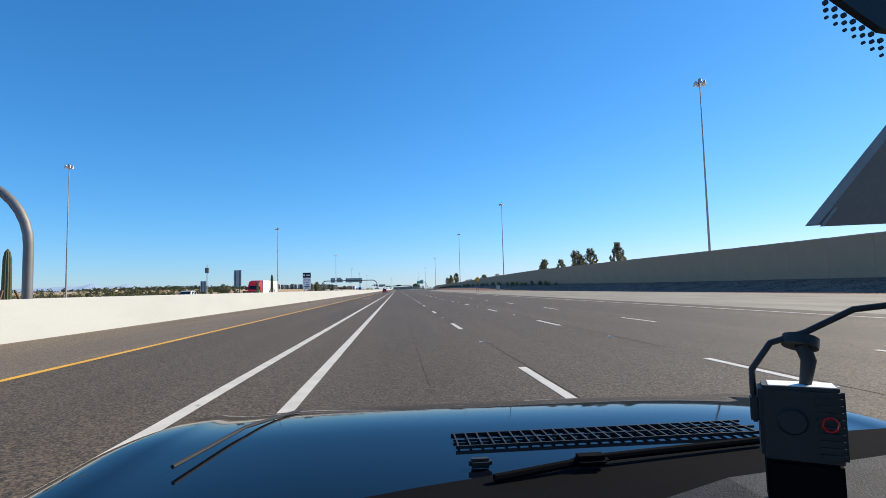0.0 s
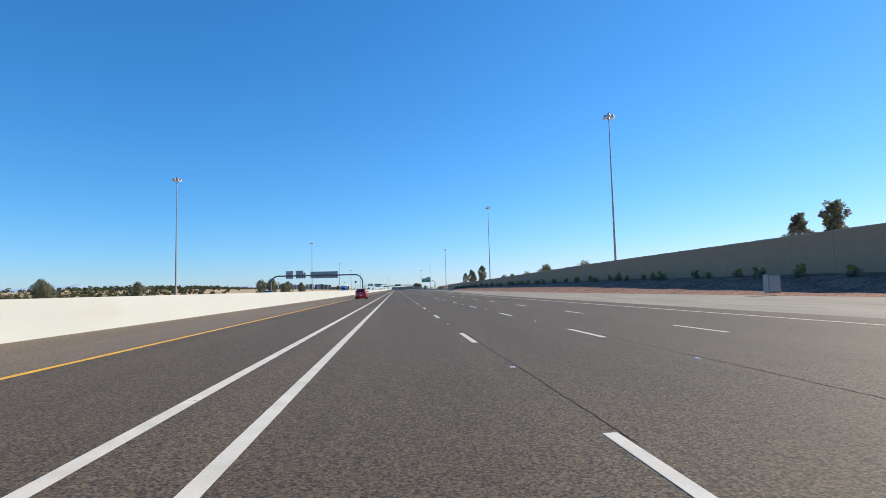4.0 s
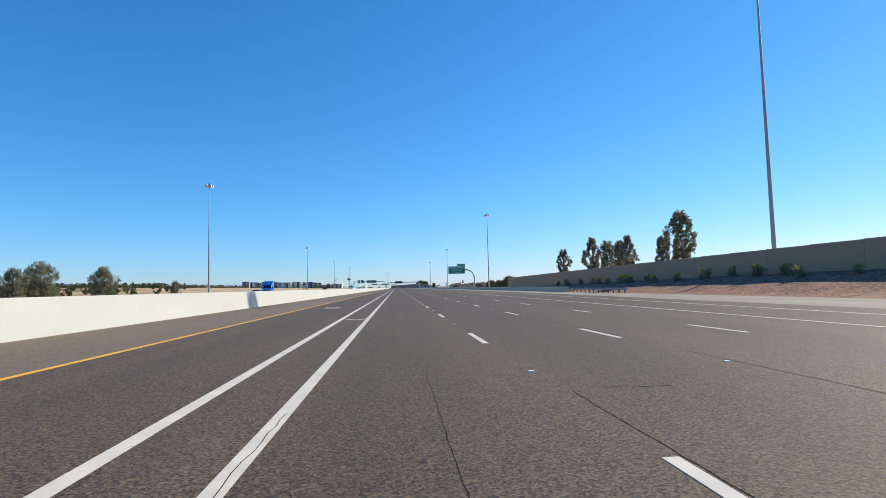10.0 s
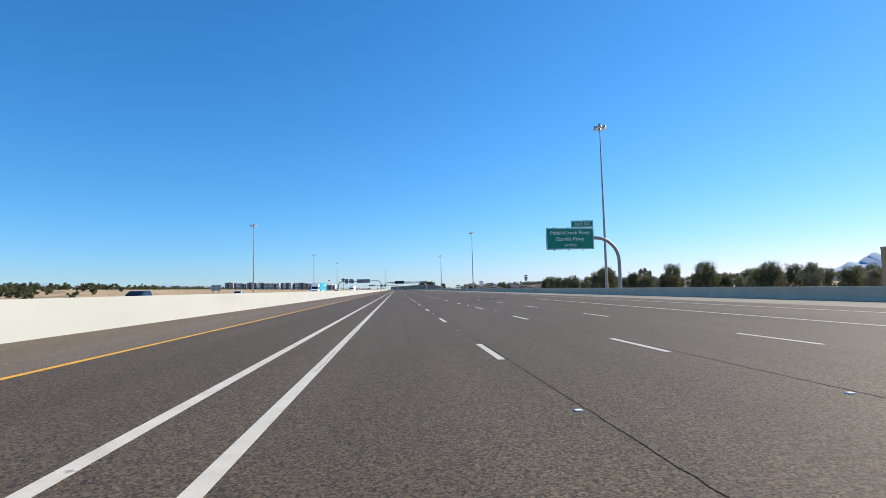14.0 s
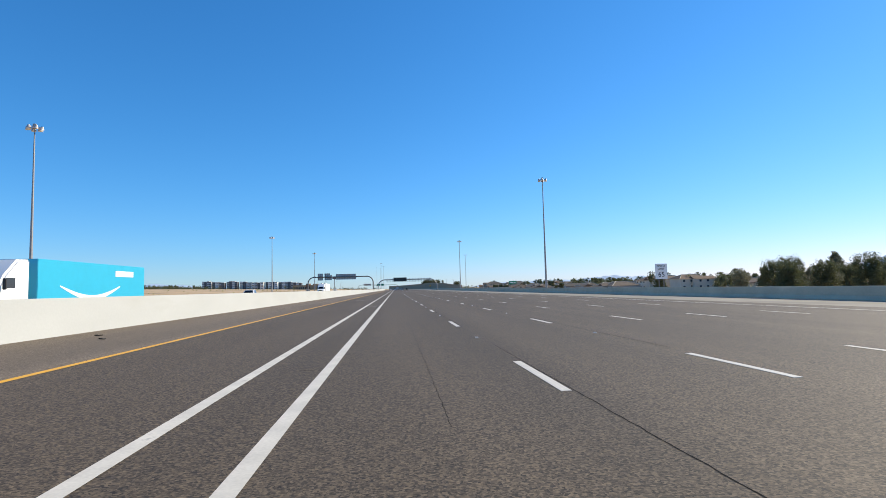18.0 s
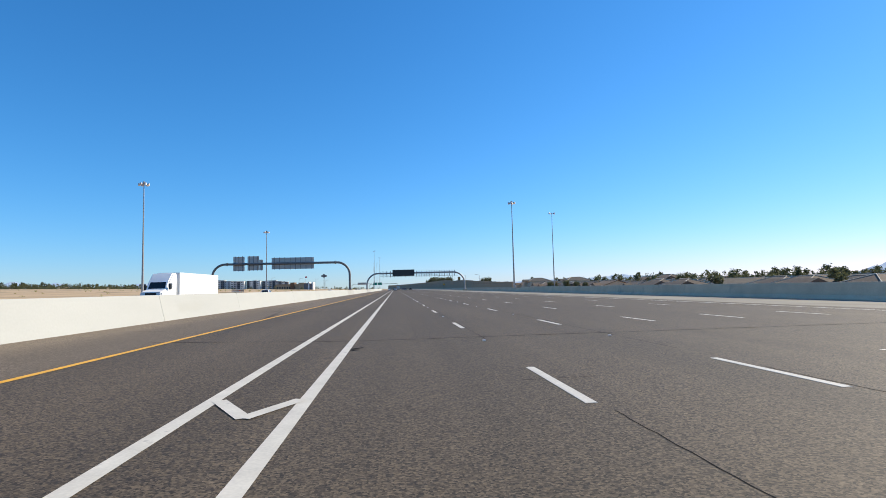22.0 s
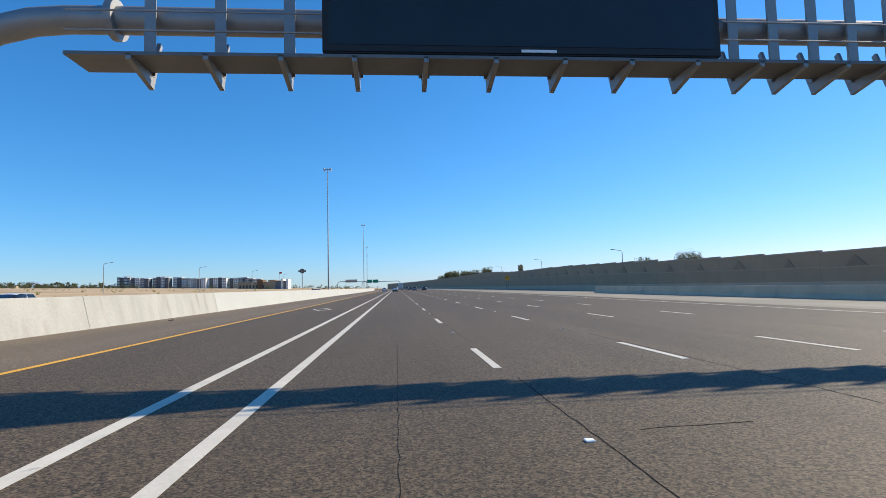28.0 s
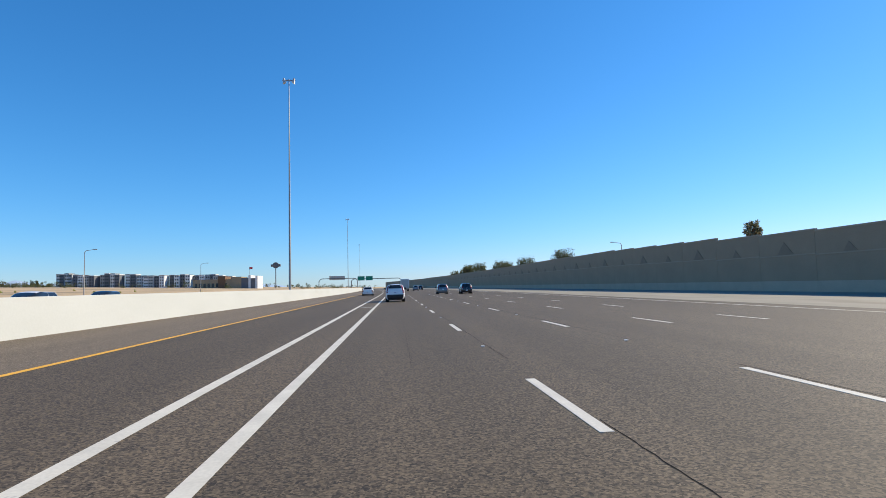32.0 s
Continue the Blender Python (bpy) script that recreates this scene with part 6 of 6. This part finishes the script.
# back-garden block wall of the estate
estate_wall = thing("estate_wall", "tan block garden wall along the estate", "garden wall", kind="structure")
for k in range(30):
    y = 640 + k * 10
    part("wall_panel", boxes((62.0, 62.25, y + 0.01, y + 9.99, -2.6, -0.1)), BLOCK_WALL, estate_wall)


# ---- far buildings across the field ----
def apartments(x, y, width, height, seed):
    r = random.Random(seed)
    a = thing("apartment_building", "modern flat-roofed apartment block in white and charcoal render", "apartment building", "apartment blocks across the field", at=Matrix.Translation((x, y, ground_height(x, y))))
    n = 4
    for k in range(n):
        x0, x1 = -width / 2 + width * k / n, -width / 2 + width * (k + 1) / n
        top = height * r.uniform(0.86, 1.0)
        mat = (FLAT_DARK, FLAT_WHITE, FLAT_GREY, FLAT_DARK, FLAT_WHITE)[(k + 2 * seed) % 5]
        bay = part("wall", boxes((x0, x1, -5 - (k % 2) * 1.5, 6, -1, top)), mat, a)
        for f in range(4):
            z = 1.0 + f * height / 4.4
            for j in range(2):
                wx = x0 + (x1 - x0) * (0.3 + 0.4 * j)
                win = part("window", boxes((wx - 0.7, wx + 0.7, -5.2 - (k % 2) * 1.5, -4.9, z, z + height / 10)), HOUSE_GLASS, bay)
        part("parapet", boxes((x0 - 0.1, x1 + 0.1, -5.2 - (k % 2) * 1.5, 6.1, top, top + 0.5)), FLAT_WHITE if mat is FLAT_DARK else FLAT_DARK, a)
    return a


for k, (x, w) in enumerate(((-355, 24), (-330, 22), (-304, 25), (-278, 24), (-252, 24), (-226, 25), (-201, 22), (-380, 18))):
    apartments(x, 1755 + 7 * (k % 3), w, 14.5 + (k * 2 % 3), k)
shop = thing("shop_building", "low tan commercial building with timber fronts", "shop building", at=Matrix.Translation((-152, 1600, ground_height(-152, 1600))))
part("wall", boxes((-26, 8, -8, 10, -1, 8.0)), FLAT_TAN, shop)
for x0, x1, h, mat in ((-4, 2, 10.5, TIMBER), (8, 16, 10.0, FLAT_TAN), (16, 22, 9.0, FLAT_DARK), (22, 24, 11.0, FLAT_WHITE), (24, 28, 8.5, FLAT_DARK), (28, 30, 10.5, FLAT_WHITE)):
    part("front_bay", boxes((x0, x1, -9, 9, -1, h)), mat, shop)
for k in range(8):
    part("window", boxes((-24 + k * 3.6, -22 + k * 3.6, -8.1, -7.9, 1, 4.5)), HOUSE_GLASS, shop)
pylon = thing("pylon_sign", "tall pole sign with a dark disc panel", "pole sign", at=Matrix.Translation((-106, 1590, ground_height(-106, 1590))))
part("pole", tube(bmesh.new(), [(0, 0, -1), (0, 0, 19)], 0.4, 10), DARK_STEEL, pylon)
part("panel", tube(bmesh.new(), [(0, -0.6, 20.5), (0, 0.6, 20.5)], 2.7, 24), FLAT_DARK, pylon)
part("panel_band", boxes((-4.2, 4.2, -0.75, 0.75, 19.3, 21.4), bevel=0.1), FLAT_DARK, pylon)
flag = thing("flag_pole", "thin flag pole with a pale flag", "flag pole", at=Matrix.Translation((-142, 1640, ground_height(-142, 1640))))
part("pole", tube(bmesh.new(), [(0, 0, -1), (0, 0, 21)], 0.15, 6), GALVANISED, flag)
part("flag", boxes((0.1, 3.0, -0.05, 0.05, 18.5, 20.6)), SIGN_RED, flag)

# overhead green signs on the curve far ahead
og = thing("overhead_sign", "far green overhead signs on a pipe frame", "guide sign", at=Matrix.Translation((bend(1540), 1540, 0)))
part("frame", tube(bmesh.new(), arch(-14, 26, 8.5, 2.5), 0.3, 10), DARK_STEEL, og)
part("sign_panel", boxes((-9, -3.5, -0.5, -0.3, 7.2, 10.6)), SIGN_GREEN, og)
part("sign_panel", boxes((-2.5, 3.0, -0.5, -0.3, 7.2, 10.6)), SIGN_GREEN, og)


# ---- distant mountains ----
def ridge(name, x0, x1, y, height, seed):
    bm = bmesh.new()
    rows = []
    n = 90
    for k in range(n + 1):
        x = x0 + (x1 - x0) * k / n
        f = math.sin(math.pi * k / n) ** 0.6
        h = height * f * (0.72 + 0.3 * noise.noise((k * 0.09, seed, 0)) + 0.22 * noise.noise((k * 0.27, seed, 3)) + 0.09 * noise.noise((k * 0.9, seed, 5)))
        h = max(2.0, h)
        rows.append([bm.verts.new(p) for p in ((x, y - 260, -2), (x, y - 120, h * 0.55 + 6 * noise.noise((k * 0.7, seed, 8))), (x, y, h), (x, y + 200, -2))])
    for a, b in zip(rows, rows[1:]):
        for j in range(3):
            bm.faces.new((a[j], b[j], b[j + 1], a[j + 1]))
    return tagged(new(name, finish(bm, name, MOUNTAIN, 60)), "desert mountains on the horizon, haze painted as pale blue", "mountains", kind="structure")


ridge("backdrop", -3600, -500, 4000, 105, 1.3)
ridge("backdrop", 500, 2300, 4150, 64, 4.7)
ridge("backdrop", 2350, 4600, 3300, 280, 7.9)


# ---- the car that carries the camera, where it stands at the start ----
NAVY_CAR = material("dark_navy_car_paint", (0.003, 0.005, 0.009), 0.05, vary=0.05, scale=1, coat=0.0, shine=0.13)
DASH_VINYL = material("grained_dashboard_vinyl", (0.035, 0.034, 0.033), 0.75, vary=0.4, scale=20, fine=420, grit=1.5, bump=0.2, shine=0.3)
VISOR_CLOTH = material("grey_visor_cloth", (0.33, 0.255, 0.20), 0.9, vary=0.15, scale=12, fine=300)
COWL_BLACK = material("dull_black_cowl", (0.006, 0.006, 0.007), 0.95, vary=0.2, scale=6, shine=0.04)
CX, HALF = 0.20, 1.03
own = thing("car", "dark navy car with a black dashboard on the freeway", "car")
bm = bmesh.new()
grid = []
for j in range(29):
    y = 0.70 + 1.35 * j / 28
    row = []
    for i in range(41):
        u = -1 + i / 20
        a = abs(u)
        z = 1.148 - 0.19 * max(0.0, y - 1.2) ** 2 - 0.045 * a ** 4 - 0.09 * max(0.0, a - 0.86) / 0.14 - 1.6 * max(0.0, y - 1.9) ** 2
        z += 0.012 * max(0.0, 1 - abs(a - 0.80) / 0.07)
        row.append(bm.verts.new((CX + HALF * u * (1 - 0.10 * max(0.0, y - 1.2)), y, z)))
    grid.append(row)
for r0, r1 in zip(grid, grid[1:]):
    for k in range(40):
        bm.faces.new((r0[k], r0[k + 1], r1[k + 1], r1[k]))
part("bonnet", bm, NAVY_CAR, own, "glossy navy bonnet", smooth=50)
part("front", boxes((CX - 0.86, CX + 0.86, 1.75, 2.12, 0.35, 0.90), bevel=0.08), NAVY_CAR, own)
for s in (-1, 1):
    part("side_panel", boxes((CX + s * 0.96 - 0.04, CX + s * 0.96 + 0.04, -2.6, 1.75, 0.32, 1.0), bevel=0.03), NAVY_CAR, own)
    part("pillar", tube(bmesh.new(), [(CX + s * 0.93, 0.62, 1.0), (CX + s * 0.80, 0.0, 1.72)], 0.04, 8), NAVY_CAR, own)
    part("rear_pillar", tube(bmesh.new(), [(CX + s * 0.93, -2.5, 1.0), (CX + s * 0.80, -2.1, 1.74)], 0.06, 8), NAVY_CAR, own)
    for y in (1.25, -1.65):
        part("tyre", tube(bmesh.new(), [(CX + s * 0.74, y, 0.36), (CX + s * 0.97, y, 0.36)], 0.36, 20), TYRE, own, smooth=40)
part("tailgate", boxes((CX - 0.92, CX + 0.92, -2.66, -2.58, 0.35, 1.05), bevel=0.03), NAVY_CAR, own)
part("roof", boxes((CX - 0.84, CX + 0.84, -2.15, 0.05, 1.76, 1.82), bevel=0.025), NAVY_CAR, own)
part("floor_pan", boxes((CX - 0.9, CX + 0.9, -2.5, 1.7, 0.28, 0.34)), BLACK_TRIM, own)
part("dashboard", prism(bmesh.new(), [(-0.68, 0.85), (1.16, 0.85), (1.16, 1.245), (0.62, 1.235), (0.36, 1.215), (0.20, 1.175), (0.05, 1.12), (-0.68, 1.10)], "y", 0.10, 0.66), DASH_VINYL, own, "black grained dashboard")
part("cowl", prism(bmesh.new(), [(-0.60, 0.60), (-0.30, 0.76), (-0.02, 0.86), (0.30, 0.95), (0.70, 1.03), (1.12, 1.05), (1.12, 0.60)], "z", 1.02, 1.153), COWL_BLACK, own, "black cowl below the windscreen")
# windscreen reflection of the dashboard vent, modelled as dark slats on the bonnet
grille = part("cowl_grille", boxes((0.06, 0.70, 1.055, 1.058, 1.150, 1.156), (0.06, 0.70, 1.105, 1.108, 1.149, 1.154), (0.06, 0.70, 1.155, 1.158, 1.148, 1.153)), BLACK_TRIM, own, "dark slats standing in for the dashboard vent's windscreen reflection")
for k in range(27):
    x = 0.065 + 0.0235 * k
    part("slat", boxes((x, x + 0.003, 1.056, 1.157, 1.149, 1.1535)), BLACK_TRIM, grille)
part("wiper_arm", tube(bmesh.new(), [(0.10, 0.86, 1.160), (0.30, 0.915, 1.166), (0.62, 0.97, 1.164)], 0.007, 8), COWL_BLACK, own)
part("wiper_joint", boxes((0.24, 0.30, 0.885, 0.92, 1.158, 1.176), bevel=0.008), COWL_BLACK, own)
part("washer_jet", boxes((0.07, 0.11, 0.935, 0.955, 1.150, 1.166), bevel=0.005), BLACK_TRIM, own)
part("bonnet_gap", tube(bmesh.new(), [(-0.33, 1.62, 1.118), (-0.40, 1.30, 1.152), (-0.45, 1.02, 1.155)], 0.004, 6), BLACK_TRIM, own)
part("sun_visor", prism(bmesh.new(), [(0.410, 1.519), (0.60, 1.722), (0.80, 1.80), (0.80, 1.530)], "y", 0.545, 0.565), VISOR_CLOTH, own, "grey folded sun visor")
part("visor_edge", prism(bmesh.new(), [(0.410, 1.516), (0.428, 1.536), (0.80, 1.552), (0.80, 1.526)], "y", 0.538, 0.544), VISOR_CLOTH, own)
for row in range(3):
    for k in range(16):
        x = 0.462 + 0.011 * k
        z = 1.784 - 0.0075 * k - 0.009 * row
        part("frit_dot", tube(bmesh.new(), [(x, 0.571, z), (x, 0.574, z)], 0.0032 - 0.0006 * row, 8), BLACK_TRIM, own)
part("windscreen_band", prism(bmesh.new(), [(0.468, 1.795), (0.53, 1.752), (0.80, 1.72), (0.80, 1.80)], "y", 0.57, 0.58), BLACK_TRIM, own)
dashcam = thing("dash_camera", "small black dash camera on a short mount above the dashboard", "dash camera", at=pose(0.398, 0.56, 1.309, 0, 0, -32))
part("body", boxes((-0.050, 0.028, -0.022, 0.022, -0.042, 0.036), bevel=0.004), BLACK_TRIM, dashcam)
# label whose white also paints the sunlight on the top face
part("top_label", boxes((-0.040, 0.022, -0.016, 0.016, 0.036, 0.0366)), SIGN_WHITE, dashcam, "pale label on its top, white also for the sunlight there")
part("lens_ring", tube(bmesh.new(), [(-0.020, -0.026, 0.0), (-0.020, -0.020, 0.0)], [0.012, 0.016], 20), BLACK_TRIM, dashcam)
for k in range(9):
    part("rib", boxes((0.002, 0.025, -0.0245, -0.0215, -0.034 + k * 0.0072, -0.031 + k * 0.0072)), BLACK_TRIM, dashcam)
part("button_ring", tube(bmesh.new(), [(0.013 + 0.007 * math.cos(k * math.pi / 8), -0.0255, 0.0 + 0.007 * math.sin(k * math.pi / 8)) for k in range(17)], 0.0012, 6), RED_PAINT, dashcam, "thin red button ring")
part("mount", tube(bmesh.new(), [(-0.004, 0, 0.036), (0.001, 0.002, 0.062), (-0.004, 0.004, 0.078)], [0.006, 0.008, 0.008], 10), BLACK_TRIM, dashcam, smooth=50)
part("mount_disc", tube(bmesh.new(), [(-0.006, 0.006, 0.076), (-0.004, 0.010, 0.086)], 0.018, 18), BLACK_TRIM, dashcam, smooth=50)
part("plug", boxes((-0.058, -0.0495, -0.012, 0.008, -0.006, 0.022), bevel=0.002), BLACK_TRIM, dashcam)
part("cable", tube(bmesh.new(), [(-0.054, 0, 0.022), (-0.054, 0, 0.050), (-0.034, 0.004, 0.080), (0.0, 0.006, 0.092), (0.045, 0.008, 0.117), (0.10, 0.008, 0.125), (0.20, 0.01, 0.120)], 0.0035, 8), BLACK_TRIM, dashcam, smooth=60)
# black block added for the dark shadow on the dashboard below the case
part("foot", boxes((-0.046, 0.024, -0.018, 0.02, -0.092, -0.042), bevel=0.004), COWL_BLACK, dashcam)
